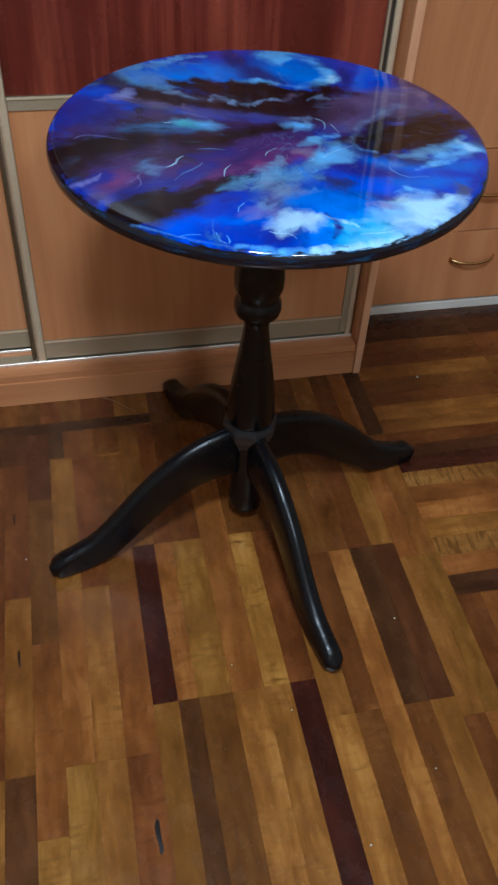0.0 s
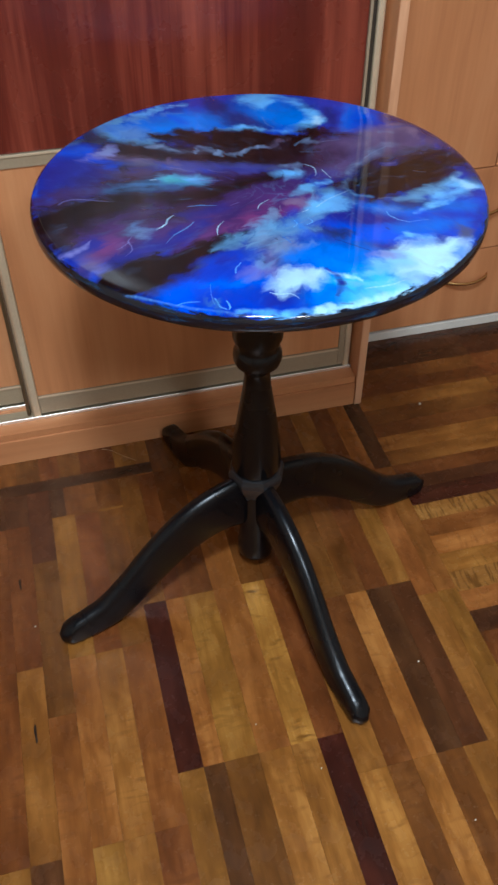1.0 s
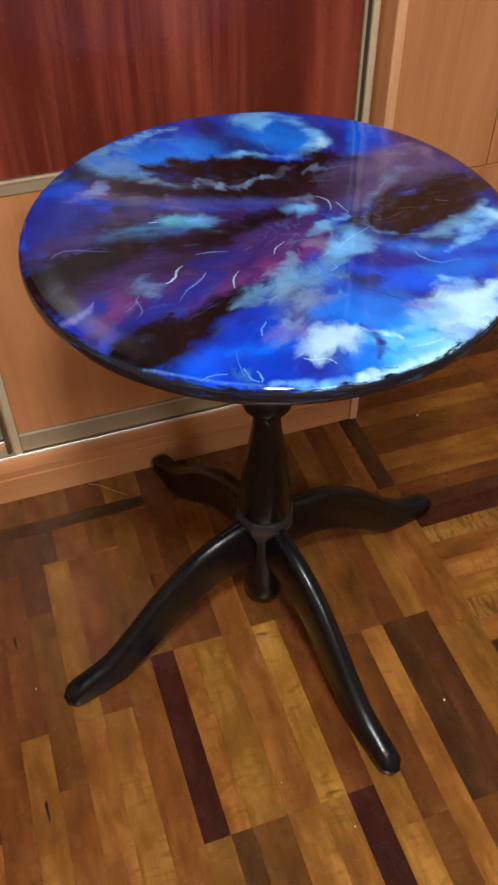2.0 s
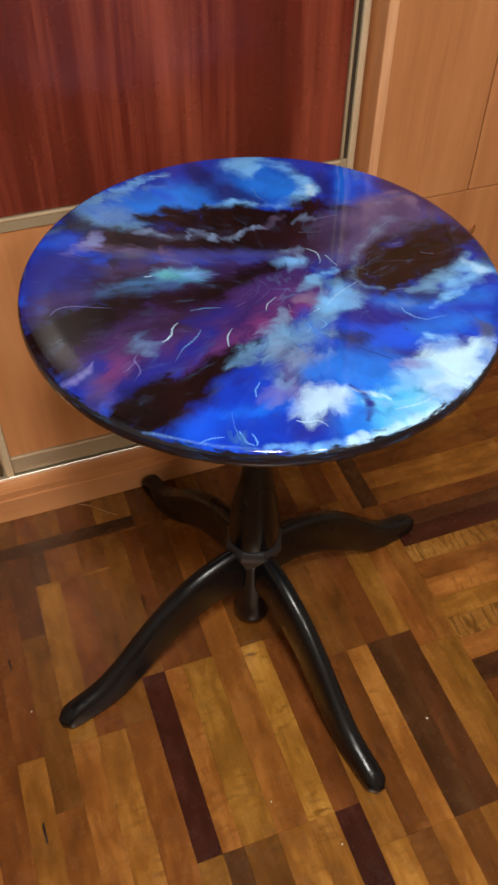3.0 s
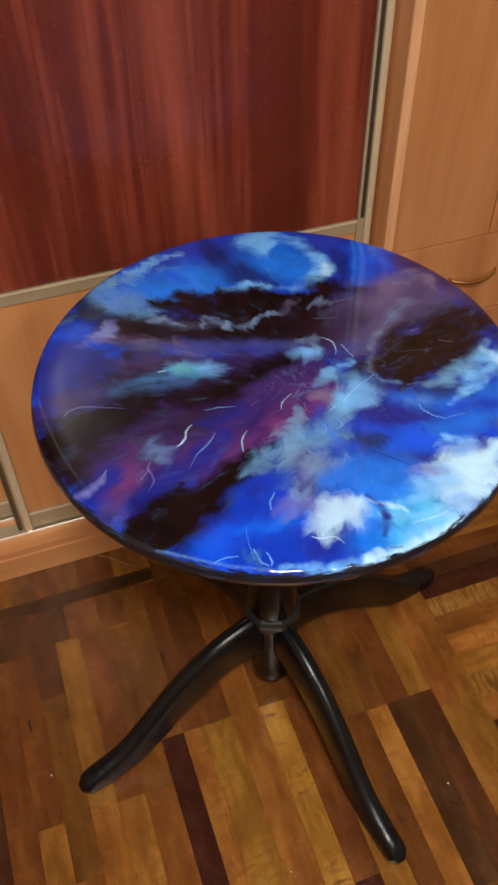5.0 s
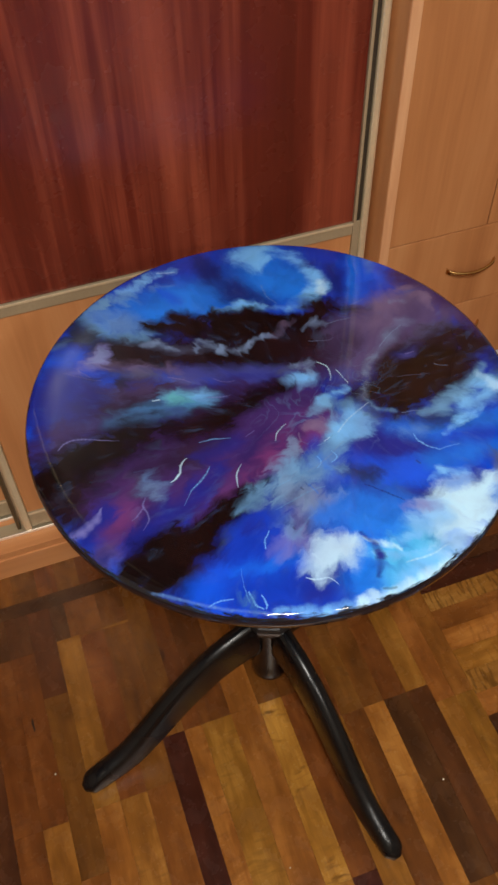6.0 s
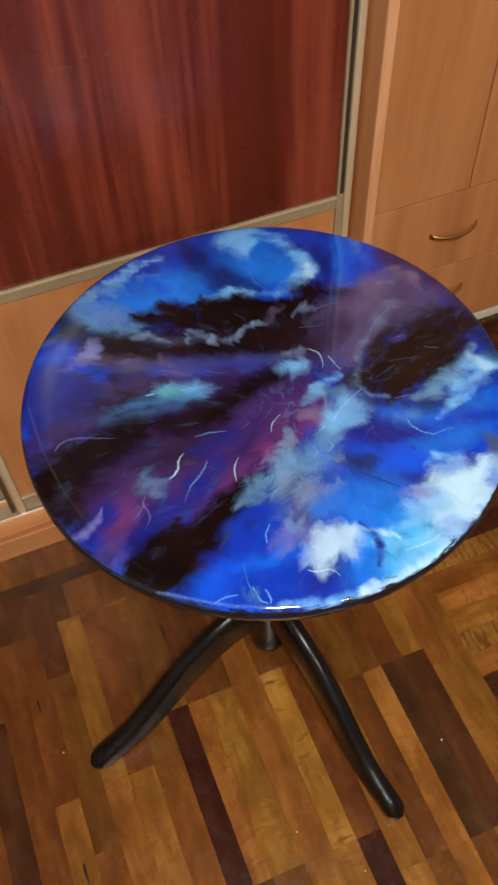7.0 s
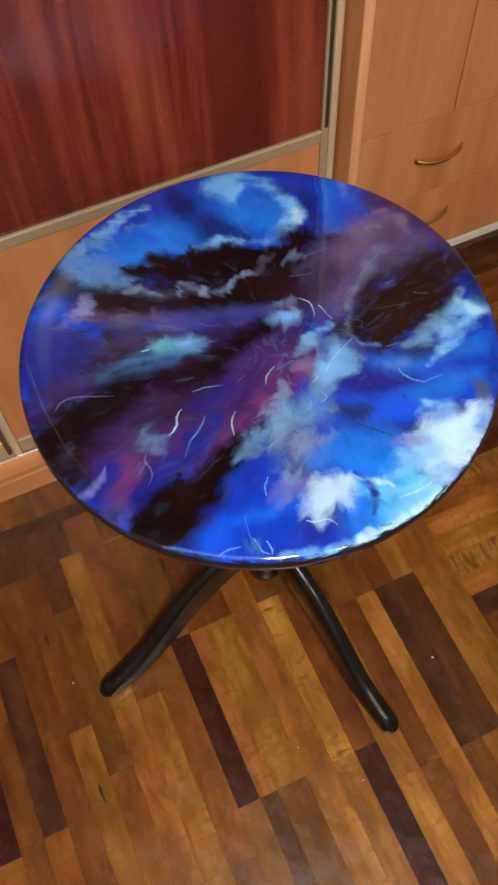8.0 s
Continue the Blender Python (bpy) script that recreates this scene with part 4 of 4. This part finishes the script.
part("side_panel", box_bm(0.0, 0.016, 0.0, 0.6, 0.0, 2.4, 0.0008), WOOD_LIGHT, wardrobe)
part("side_panel_edging", box_bm(0.0004, 0.0156, -0.0025, -0.0001, 0.0, 2.4, 0.0008), WOOD_EDGE, wardrobe, "light edging strip")
part("end_panel", box_bm(-1.9, -1.884, 0.0, 0.6, 0.0, 2.4, 0.0008), WOOD_LIGHT, wardrobe)
part("plinth", box_bm(-1.883, -0.001, 0.0, 0.018, 0.0, 0.0575, 0.0012), WOOD_LIGHT_LONG, wardrobe)
part("base_board", box_bm(-1.883, -0.001, 0.0035, 0.6, 0.058, 0.074, 0.0012), WOOD_LIGHT_LONG, wardrobe)
part("top_board", box_bm(-1.883, -0.001, 0.0, 0.6, 2.384, 2.4, 0.001), WOOD_LIGHT_LONG, wardrobe)
part("back_board", box_bm(-1.883, -0.001, 0.596, 0.6, 0.0745, 2.383, 0), CARCASS, wardrobe)
for ty in (FRONT, REAR):
    tr = part("track", box_bm(-1.882, -0.002, ty + 0.001, ty + 0.030, 0.0741, 0.0750, 0.0002), BRONZE_FLAT, wardrobe, "bright aluminium floor track")
    part("track_lip", box_bm(-1.882, -0.002, ty - 0.002, ty + 0.0008, 0.0741, 0.0812, 0.0013, 3), TRACK, tr, "polished track lip")


def stile_bm(x0, x1, y, z0, z1):
    """An upright door profile with a rounded, grooved front."""
    bm = bmesh.new()
    w = x1 - x0
    outline = [(0, 0.024), (0, 0.003), (0.04, 0.001), (0.12, 0.0), (0.45, 0.0002), (0.62, 0.0015), (0.76, 0.005), (0.88, 0.011), (1, 0.018), (1, 0.024)]
    lo = [bm.verts.new((x0 + u * w, y + d, z0)) for u, d in outline]
    hi = [bm.verts.new((x0 + u * w, y + d, z1)) for u, d in outline]
    n = len(outline)
    for k in range(n):
        bm.faces.new((lo[k], lo[(k + 1) % n], hi[(k + 1) % n], hi[k]))
    bm.faces.new(lo[::-1])
    bm.faces.new(hi)
    return bm


def sliding_door(x0, x1, y):
    """Lower alder panel, upper mahogany panel, bronze frame."""
    d = part("door", box_bm(x0 + 0.004, x1 - 0.004, y + 0.012, y + 0.02, 0.10, 2.34, 0), CARCASS, wardrobe)
    part("stile", stile_bm(x0 + 0.027, x0 + 0.007, y, 0.0785, 2.36), BRONZE, d, "champagne upright profile")
    # dark strip in place of the shade along the profile's left side
    part("grip", box_bm(x0, x0 + 0.0068, y + 0.009, y + 0.022, 0.0785, 2.36, 0.0015), PROFILE_SHADE, d, "dark strip standing in for the shade of the profile's recess")
    part("stile", stile_bm(x1 - 0.0175, x1, y, 0.0785, 2.36), BRONZE, d, "champagne upright profile")
    # the groove beside the upper panel: its shade is a near-black strip
    part("seal", box_bm(x1 - 0.0245, x1 - 0.0180, y + 0.005, y + 0.011, 0.6125, 2.35, 0.0004), GROOVE_SHADE, d, "dark strip standing in for a shaded groove")
    part("bead", box_bm(x1 - 0.0295, x1 - 0.0180, y + 0.004, y + 0.011, 0.0835, 0.6120, 0.0006), BRONZE_FLAT, d, "thin profile bead")
    part("bead", box_bm(x1 - 0.0295, x1 - 0.0248, y + 0.003, y + 0.011, 0.6125, 2.35, 0.0008), BRONZE_FLAT, d, "thin profile bead")
    a, b = x0 + 0.0275, x1 - 0.0300
    rail = part("bottom_rail", box_bm(a, b, y + 0.004, y + 0.0115, 0.083, 0.1255, 0.0008), BRONZE_FLAT, d, "flat bronze rail")
    part("rail_lip", box_bm(a, b, y + 0.0015, y + 0.0038, 0.1225, 0.1262, 0.0005), BRONZE, rail)
    rail = part("middle_rail", box_bm(a, b, y + 0.004, y + 0.0115, 0.5885, 0.6105, 0.0008), BRONZE_FLAT, d, "flat bronze rail")
    part("rail_lip", box_bm(a, b, y + 0.002, y + 0.0038, 0.607, 0.6108, 0.0005), BRONZE, rail)
    part("lower_panel", box_bm(a, b, y + 0.007, y + 0.0115, 0.1265, 0.588, 0.0002), WOOD_LIGHT, d, "alder-print board")
    part("upper_panel", box_bm(a, b, y + 0.007, y + 0.0115, 0.6115, 2.335, 0.0002), MAHOGANY, d, "dark red mahogany-print board")
    part("top_rail", box_bm(a, b, y + 0.004, y + 0.0115, 2.336, 2.36, 0.0008), BRONZE_FLAT, d)
    return d


sliding_door(-0.668, -0.0005, FRONT)
sliding_door(-1.31, -0.640, REAR)
sliding_door(-1.88, -1.25, FRONT)

# ---- cabinet beside the wardrobe ----
CF = 0.195
cabinet = thing("cabinet", (0.02, 0, 0), "alder-print cabinet with two doors above wide drawers", "cabinet")
CABX, CABR = 0.02, 0.655


def cab(name, x0, x1, y0, y1, z0, z1, mat, parent=cabinet, label="", bevel=0.0012):
    return part(name, box_bm(x0 - CABX, x1 - CABX, y0, y1, z0, z1, bevel), mat, parent, label)


cab("side_board", 0.018, 0.034, CF + 0.020, 0.6, 0.0, 2.3, WOOD_LIGHT)
cab("side_board", CABR - 0.016, CABR, CF + 0.020, 0.6, 0.0, 2.3, WOOD_LIGHT)
cab("bottom_board", 0.0345, CABR - 0.0165, CF + 0.020, 0.6, 0.004, 0.020, CARCASS)
cab("bottom_edge", 0.0175, CABR, CF - 0.001, CF + 0.0195, 0.0005, 0.0215, WHITE_EDGE, label="white edge strip on the floor")
cab("back_board", 0.0345, CABR - 0.0165, 0.595, 0.6, 0.021, 2.3, CARCASS)
cab("top_board", 0.0345, CABR - 0.0165, CF + 0.020, 0.594, 2.284, 2.3, WOOD_LIGHT)
cab("inner_board", 0.0345, CABR - 0.0165, CF + 0.022, 0.594, 0.385, 0.401, CARCASS)


def bow_handle_bm(length, drop, rise, r):
    """A slim bow pull: flat feet and a sagging bar."""
    bm = bmesh.new()
    steps, ring = 20, 8
    prev = None
    for i in range(steps + 1):
        u = i / steps
        x = (u - 0.5) * length
        lift = math.sin(math.pi * u) ** 0.6
        c = Vector((x, -rise * lift, -drop * math.sin(math.pi * u)))
        rr = r * (1.0 + 0.8 * abs(2 * u - 1) ** 6)
        loop = [bm.verts.new(c + Vector((0, math.cos(a) * rr * 0.8, math.sin(a) * rr * 1.25))) for a in (2 * math.pi * k / ring for k in range(ring))]
        if prev:
            for k in range(ring):
                bm.faces.new((prev[k], prev[(k + 1) % ring], loop[(k + 1) % ring], loop[k]))
        else:
            bm.faces.new(loop[::-1])
        prev = loop
    bm.faces.new(prev)
    return bm


def add_handle(front, x, z):
    h = part("handle", bow_handle_bm(0.108, 0.0035, 0.020, 0.0034), BRASS, front, "slim brass bow handle", True)
    h.location = (x - CABX, CF + 0.001, z)


for x0, x1 in ((0.020, 0.3365), (0.3395, CABR)):
    cab("door", x0, x1, CF, CF + 0.018, 0.4035, 2.298, WOOD_LIGHT)
for z0, z1, hz in ((0.2115, 0.4010, 0.309), (0.0275, 0.2085, 0.139)):
    d = cab("drawer_front", 0.020, CABR, CF, CF + 0.018, z0, z1, WOOD_LIGHT)
    add_handle(d, 0.321, hz)

# ---- the round pedestal table ----
TX, TY, TR, TZ, TU = -0.309, -0.347, 0.2712, 0.720, 0.697
table = thing("pedestal_table", (TX, TY, 0), "round pedestal table with glossy blue poured-resin top and black turned base", "table")


def tabletop_bm():
    prof = [(0.0, TU - TZ), (0.12, TU - TZ), (TR - 0.008, TU - TZ), (TR - 0.0035, TU - TZ + 0.0012), (TR - 0.0008, TU - TZ + 0.004), (TR, -0.013), (TR - 0.0004, -0.008),
            (TR - 0.0022, -0.0038), (TR - 0.0055, -0.0012), (TR - 0.010, 0.0), (TR - 0.04, 0.0), (0.12, 0.0), (0.0, 0.0)]
    return lathe_bm(prof, 160)


top = part("tabletop", tabletop_bm(), PAINTING, table, "glossy blue, violet and black galaxy-like poured resin top", True)
top.location = (0, 0, TZ)
part("mounting_plate", lathe_bm([(0, TU - 0.022), (0.075, TU - 0.022), (0.085, TU - 0.014), (0.085, TU - 0.0005), (0, TU - 0.0005)]), BLACK_PAINT, table, "", True)
column = [(0.0, 0.026), (0.024, 0.026), (0.0295, 0.030), (0.0305, 0.040), (0.0308, 0.054), (0.0290, 0.064), (0.0285, 0.070), (0.0280, 0.080), (0.0280, 0.165),
          (0.0280, 0.184), (0.0290, 0.196), (0.0335, 0.208), (0.0352, 0.220), (0.0345, 0.230), (0.0372, 0.236), (0.0390, 0.246), (0.0375, 0.285), (0.0335, 0.315),
          (0.0295, 0.345), (0.025, 0.375), (0.0212, 0.400), (0.0187, 0.424), (0.0200, 0.434), (0.0260, 0.443), (0.0325, 0.449), (0.0350, 0.457), (0.0348, 0.466),
          (0.0320, 0.474), (0.0295, 0.479), (0.0325, 0.485), (0.0355, 0.494), (0.0362, 0.508), (0.0355, 0.525), (0.0330, 0.540), (0.0310, 0.560), (0.0325, 0.600),
          (0.0370, 0.640), (0.042, 0.672), (0.042, TU - 0.0225), (0.0, TU - 0.0225)]
part("collar", lathe_bm([(0.0275, 0.176), (0.0300, 0.185), (0.0400, 0.206), (0.0455, 0.221), (0.0458, 0.229), (0.0430, 0.236), (0.0360, 0.2385)], 8), LIT_COLLAR_PAINT, table, "faceted collar over the legs")
part("column", lathe_bm(column, 40), BLACK_PAINT, table, "turned black baluster column", True)


def leg_bm():
    """A swept cabriole leg, running out along +x and down to a rounded foot."""
    upper = smooth_curve([(0.028, 0.226), (0.060, 0.222), (0.105, 0.210), (0.150, 0.187), (0.200, 0.146), (0.248, 0.097), (0.285, 0.066), (0.318, 0.053), (0.342, 0.045), (0.358, 0.030)])
    lower = smooth_curve([(0.028, 0.118), (0.060, 0.122), (0.098, 0.116), (0.145, 0.093), (0.190, 0.060), (0.228, 0.030), (0.262, 0.008), (0.300, 0.0), (0.335, 0.0), (0.354, 0.006)])
    bm = bmesh.new()
    prev = None
    n = len(upper)
    for i, (a, b) in enumerate(zip(upper, lower)):
        u = i / (n - 1)
        half = 0.0150 + 0.0012 * u
        if u > 0.93:
            half *= 1 - 0.35 * ((u - 0.93) / 0.07) ** 2
        c = [(a[0] + b[0]) / 2, (a[1] + b[1]) / 2]
        ax = [(a[0] - b[0]) / 2, (a[1] - b[1]) / 2]
        loop = []
        for k in range(20):
            t = 2 * math.pi * k / 20
            e = 0.50
            s, v = math.cos(t), math.sin(t)
            s, v = math.copysign(abs(s) ** e, s), math.copysign(abs(v) ** (0.62), v)
            loop.append(bm.verts.new((c[0] + ax[0] * v, half * s * (1.0 if v < 0.6 else 1 - 0.25 * (v - 0.6)), c[1] + ax[1] * v)))
        if prev:
            for k in range(20):
                bm.faces.new((prev[k], prev[(k + 1) % 20], loop[(k + 1) % 20], loop[k]))
        else:
            bm.faces.new(loop)
        prev = loop
    last = [v.co.copy() for v in prev]
    mid = sum(last, Vector()) / len(last)
    tip = []
    for co in last:
        tip.append(bm.verts.new(mid + (co - mid) * 0.62 + Vector((0.0055, 0, -0.001))))
    for k in range(20):
        bm.faces.new((prev[k], prev[(k + 1) % 20], tip[(k + 1) % 20], tip[k]))
    bm.faces.new(tip)
    return bm


leg = part("leg", leg_bm(), BLACK_PAINT, table, "", True)
for k, deg in enumerate((-78.0, 13.5, 105.0, 194.7)):
    ob = leg
    if k:
        ob = new("leg", leg.data)
        ob.parent = table
    ob.rotation_euler = (0, 0, radians(deg))

# ---- bits on the floor ----
def straw_bm():
    pts = smooth_curve([(0, 0, 0.001), (0.018, -0.012, 0.004), (0.042, -0.033, 0.002), (0.062, -0.049, 0.001)], 5)
    bm = bmesh.new()
    prev = None
    for x, y, z in pts:
        loop = [bm.verts.new((x, y + math.cos(a) * 0.0007, z + math.sin(a) * 0.0007)) for a in (0, 2.1, 4.2)]
        if prev:
            for k in range(3):
                bm.faces.new((prev[k], prev[(k + 1) % 3], loop[(k + 1) % 3], loop[k]))
        prev = loop
    return bm


straw = tagged(mesh_object("straw", straw_bm(), STRAW), "thin pale straw lying on the floor by the plinth", "straw")
straw.location = (-0.539, -0.004, 0.0004)


def crumb_bm(s):
    bm = bmesh.new()
    bmesh.ops.create_icosphere(bm, subdivisions=1, radius=s)
    for v in bm.verts:
        v.co.x *= 1.3
        v.co.z *= 0.6
    return bm


crumb = tagged(mesh_object("crumb", crumb_bm(0.0017), WHITE_EDGE), "small white crumb on the parquet", "crumb", "crumbs on the floor")
crumb.location = (-0.109, -0.616, 0.001)
for cx, cy, sc in ((0.137, -0.036, 1.7), (-0.70, -0.395, 0.8), (-0.315, -0.745, 0.7), (-0.255, -0.955, 0.8), (-0.39, -0.655, 0.6), (-0.13, -0.87, 0.7)):
    c = copy_thing(crumb, pose(cx, cy, 0.001, 0, 0, 40 * sc))
    c.scale = (sc, sc, sc)

# ---- parquet ----
def knot_bm(l, w):
    """A dark slit of a knot, lens-shaped and almost flush."""
    bm = bmesh.new()
    rim = [bm.verts.new((w * math.sin(a) * (0.7 + 0.3 * math.cos(2.3 * a)), l * math.cos(a), 0.0)) for a in (2 * math.pi * q / 14 for q in range(14))]
    mid = bm.verts.new((0, 0, 0.0004))
    for q in range(14):
        bm.faces.new((rim[q], rim[(q + 1) % 14], mid))
    return bm


KNOT = plain("dark_knot", (0.012, 0.007, 0.004, 1), 0.4)
for kx, ky, kl, kw in ((-0.714, -0.587, 0.016, 0.0032), (-0.534, -0.892, 0.024, 0.006), (-0.719, -0.302, 0.012, 0.003)):
    ob = part("knot", knot_bm(kl, kw), KNOT, floor)
    ob.location = (kx, ky, 0.0003)

STRIPS = {}
GAP = 0.00012


def strip_mesh(w, l, mat):
    key = (round(w, 3), round(l, 3), mat.name)
    if key not in STRIPS:
        bm = box_bm(-w / 2 + GAP, w / 2 - GAP, -l / 2 + GAP, l / 2 - GAP, -0.012, 0.0, 0)
        me = bpy.data.meshes.new("parquet_strip")
        bmesh.ops.recalc_face_normals(bm, faces=bm.faces)
        bm.to_mesh(me)
        bm.free()
        me.materials.append(mat)
        STRIPS[key] = me
    return STRIPS[key]


rng = random.Random(11)
LEFTOVER = []


def tone():
    return rng.choices((HONEY, GOLDEN, BROWN, UMBER, REDWOOD), (46, 30, 20, 3, 2))[0]


def strip(x0, x1, y0, y1, mat=None):
    """One floor strip on the plan; its length runs along its longer side."""
    mat = mat or tone()
    w, l = x1 - x0, y1 - y0
    near = -1.12 < (x0 + x1) / 2 < 0.62 and -1.12 < (y0 + y1) / 2 < 0.22
    turn = w > l
    if turn:
        w, l = l, w
    if not near:
        LEFTOVER.append((x0, x1, y0, y1))
        return
    ob = new("parquet_strip", strip_mesh(w, l, mat))
    ob.location = ((x0 + x1) / 2, (y0 + y1) / 2, rng.uniform(-0.0001, 0.0001))
    ob.rotation_euler = (rng.uniform(-0.0006, 0.0006), rng.uniform(-0.0015, 0.0015), math.pi / 2 if turn else (math.pi if rng.random() < 0.5 else 0))
    ob.parent = floor


def column_of(x0, x1, first, until, marks, pitch=0.303, start=-1.5):
    """A run of strips end to end along y, with a joint at `first`; marks: row number above that joint -> wood."""
    k = -math.ceil((first - start) / pitch)
    while first + k * pitch < until - 0.001:
        strip(x0, x1, max(first + k * pitch, start), min(first + (k + 1) * pitch, until), marks.get(k))
        k += 1


def block(edges, first, until, marks):
    for c, (a, b) in enumerate(zip(edges, edges[1:])):
        column_of(a, b, first, until, {r: m for (cc, r), m in marks.items() if cc == c})


# left of the table; the browner and walnut runs partly hold the shade there
block((-1.110, -1.068, -1.026, -0.984, -0.943, -0.904), -1.20, 0.6, {})
column_of(-0.904, -0.862, -0.925, 0.6, {1: REDWOOD, 2: BROWN, 3: BROWN})
column_of(-0.862, -0.822, -0.915, 0.6, {0: BROWN, 1: BROWN, 2: WALNUT, 3: BROWN})
column_of(-0.822, -0.781, -0.914, 0.6, {0: HONEY, 1: UMBER, 2: BROWN, 3: UMBER})
column_of(-0.781, -0.736, -0.777, -0.09, {-1: HONEY, 0: BROWN, 1: BROWN, 2: WALNUT})
column_of(-0.736, -0.694, -0.777, -0.09, {-1: WALNUT, 0: HONEY, 1: BROWN, 2: WALNUT})
column_of(-0.694, -0.652, -0.869, -0.09, {-1: GOLDEN, 0: HONEY, 1: BROWN, 2: WALNUT})
column_of(-0.652, -0.610, -0.774, -0.163, {-1: GOLDEN, 0: GOLDEN, 1: HONEY})
column_of(-0.610, -0.566, -0.774, -0.163, {-1: HONEY, 0: GOLDEN, 1: BROWN})
column_of(-0.566, -0.519, -0.774, -0.163, {-1: BROWN, 0: HONEY, 1: BROWN})
for a, b, wood in ((-0.652, -0.625, UMBER), (-0.625, -0.566, BROWN), (-0.566, -0.519, BROWN)):
    strip(a, b, -0.163, -0.09, wood)
strip(-0.781, -0.772, -0.09, 0.6, BROWN)
strip(-0.772, -0.450, -0.09, -0.062, UMBER)
for a, b in zip((-0.772, -0.709, -0.666, -0.628, -0.586, -0.519), (-0.709, -0.666, -0.628, -0.586, -0.519, -0.450)):
    strip(a, b, -0.062, 0.20, rng.choice((BROWN, HONEY, BROWN)))
# under the table; rows 2 and 3 in browner woods, partly for the shade there
block((-0.519, -0.481), -1.003, -0.09, {(0, 0): HONEY, (0, 1): REDWOOD, (0, 2): BROWN})
block((-0.481, -0.450), -1.003, -0.09, {(0, 0): WALNUT, (0, 1): GOLDEN, (0, 2): BROWN})
block((-0.450, -0.398, -0.348, -0.307, -0.266), -1.003, 0.6, {(0, 0): BROWN, (0, 1): GOLDEN, (0, 2): BROWN, (1, 0): GOLDEN, (1, 1): HONEY, (1, 2): HONEY, (2, 0): GOLDEN, (2, 1): FLAMED,
      (2, 2): BROWN, (3, 0): REDWOOD, (3, 1): BROWN, (3, 2): BROWN, (0, 3): BROWN, (1, 3): BROWN, (2, 3): HONEY, (3, 3): BROWN})
block((-0.266, -0.221, -0.181, -0.143, -0.101, -0.060), -1.069, 0.6, {(0, 0): GOLDEN, (1, 0): BROWN, (2, 0): GOLDEN, (3, 0): BROWN, (4, 0): HONEY, (0, 1): HONEY, (1, 1): BROWN, (2, 1): GOLDEN,
      (3, 1): UMBER, (4, 1): WALNUT, (0, 2): BROWN, (1, 2): BROWN, (2, 2): BROWN, (3, 2): BROWN, (4, 2): HONEY, (0, 3): BROWN, (1, 3): HONEY, (2, 3): BROWN, (3, 3): HONEY, (4, 3): BROWN})
block((-0.060, -0.024, 0.011), -1.406, 0.6, {(0, 2): HONEY, (1, 2): GOLDEN, (0, 3): HONEY, (1, 3): HONEY, (0, 4): GOLDEN, (1, 4): UMBER})
# crosswise panels beside the cabinet, darker towards its foot
CROSS = (-0.590, -0.548, -0.506, -0.464, -0.422, -0.380, -0.340, -0.302, -0.262, -0.230, -0.194, -0.154, -0.112, -0.074, -0.030, 0.012, 0.054, 0.096, 0.138, 0.180, 0.222)
WOODS = {0: UMBER, 1: HONEY, 2: RIBBED, 3: GOLDEN, 4: GOLDEN, 5: HONEY, 6: RIBBED, 7: REDWOOD, 8: UMBER, 9: BROWN, 10: HONEY, 11: GOLDEN, 12: BROWN, 13: BROWN, 14: HONEY, 15: BROWN, 16: BROWN, 17: UMBER, 18: UMBER, 19: UMBER}
for k, (a, b) in enumerate(zip(CROSS, CROSS[1:])):
    strip(0.011, 0.313, a, b, WOODS.get(k))
    strip(0.313, 0.615, a, b, WOODS.get(k))
block((0.011, 0.053, 0.095, 0.137, 0.179, 0.221, 0.263, 0.313, 0.355, 0.397, 0.439, 0.481, 0.523, 0.565, 0.615), -1.499, -0.590, {})

# the floor's far parts, out of the camera's way, as one sheet of strips
def far_floor():
    cells = list(LEFTOVER)
    step = 0.042

    def fill(xa, xb, ya, yb):
        x = xa
        while x < xb - 0.001:
            y = ya - rng.random() * 0.3
            while y < yb:
                cells.append((x, min(x + step, xb), max(y, ya), min(y + 0.303, yb)))
                y += 0.303
            x += step
    fill(X0, -1.110, Y0, Y1)
    fill(-1.110, 0.615, Y0, -1.5)
    fill(0.615, X1, Y0, Y1)
    fill(0.011, 0.615, 0.222, Y1)
    fill(-0.772, -0.450, 0.20, Y1)
    piles = {}
    for cell in cells:
        piles.setdefault(tone(), []).append(cell)
    for mat, pile in piles.items():
        verts, faces = [], []
        for x0, x1, y0, y1 in pile:
            if x1 - x0 < 0.004 or y1 - y0 < 0.004:
                continue
            n = len(verts)
            verts.extend(((x0 + GAP, y0 + GAP, 0), (x1 - GAP, y0 + GAP, 0), (x1 - GAP, y1 - GAP, 0), (x0 + GAP, y1 - GAP, 0)))
            faces.append((n, n + 1, n + 2, n + 3))
        me = bpy.data.meshes.new("parquet_rest")
        me.from_pydata(verts, [], faces)
        me.materials.append(mat)
        ob = new("parquet_rest", me)
        ob.parent = floor
        tagged(ob, kind="stuff")


far_floor()
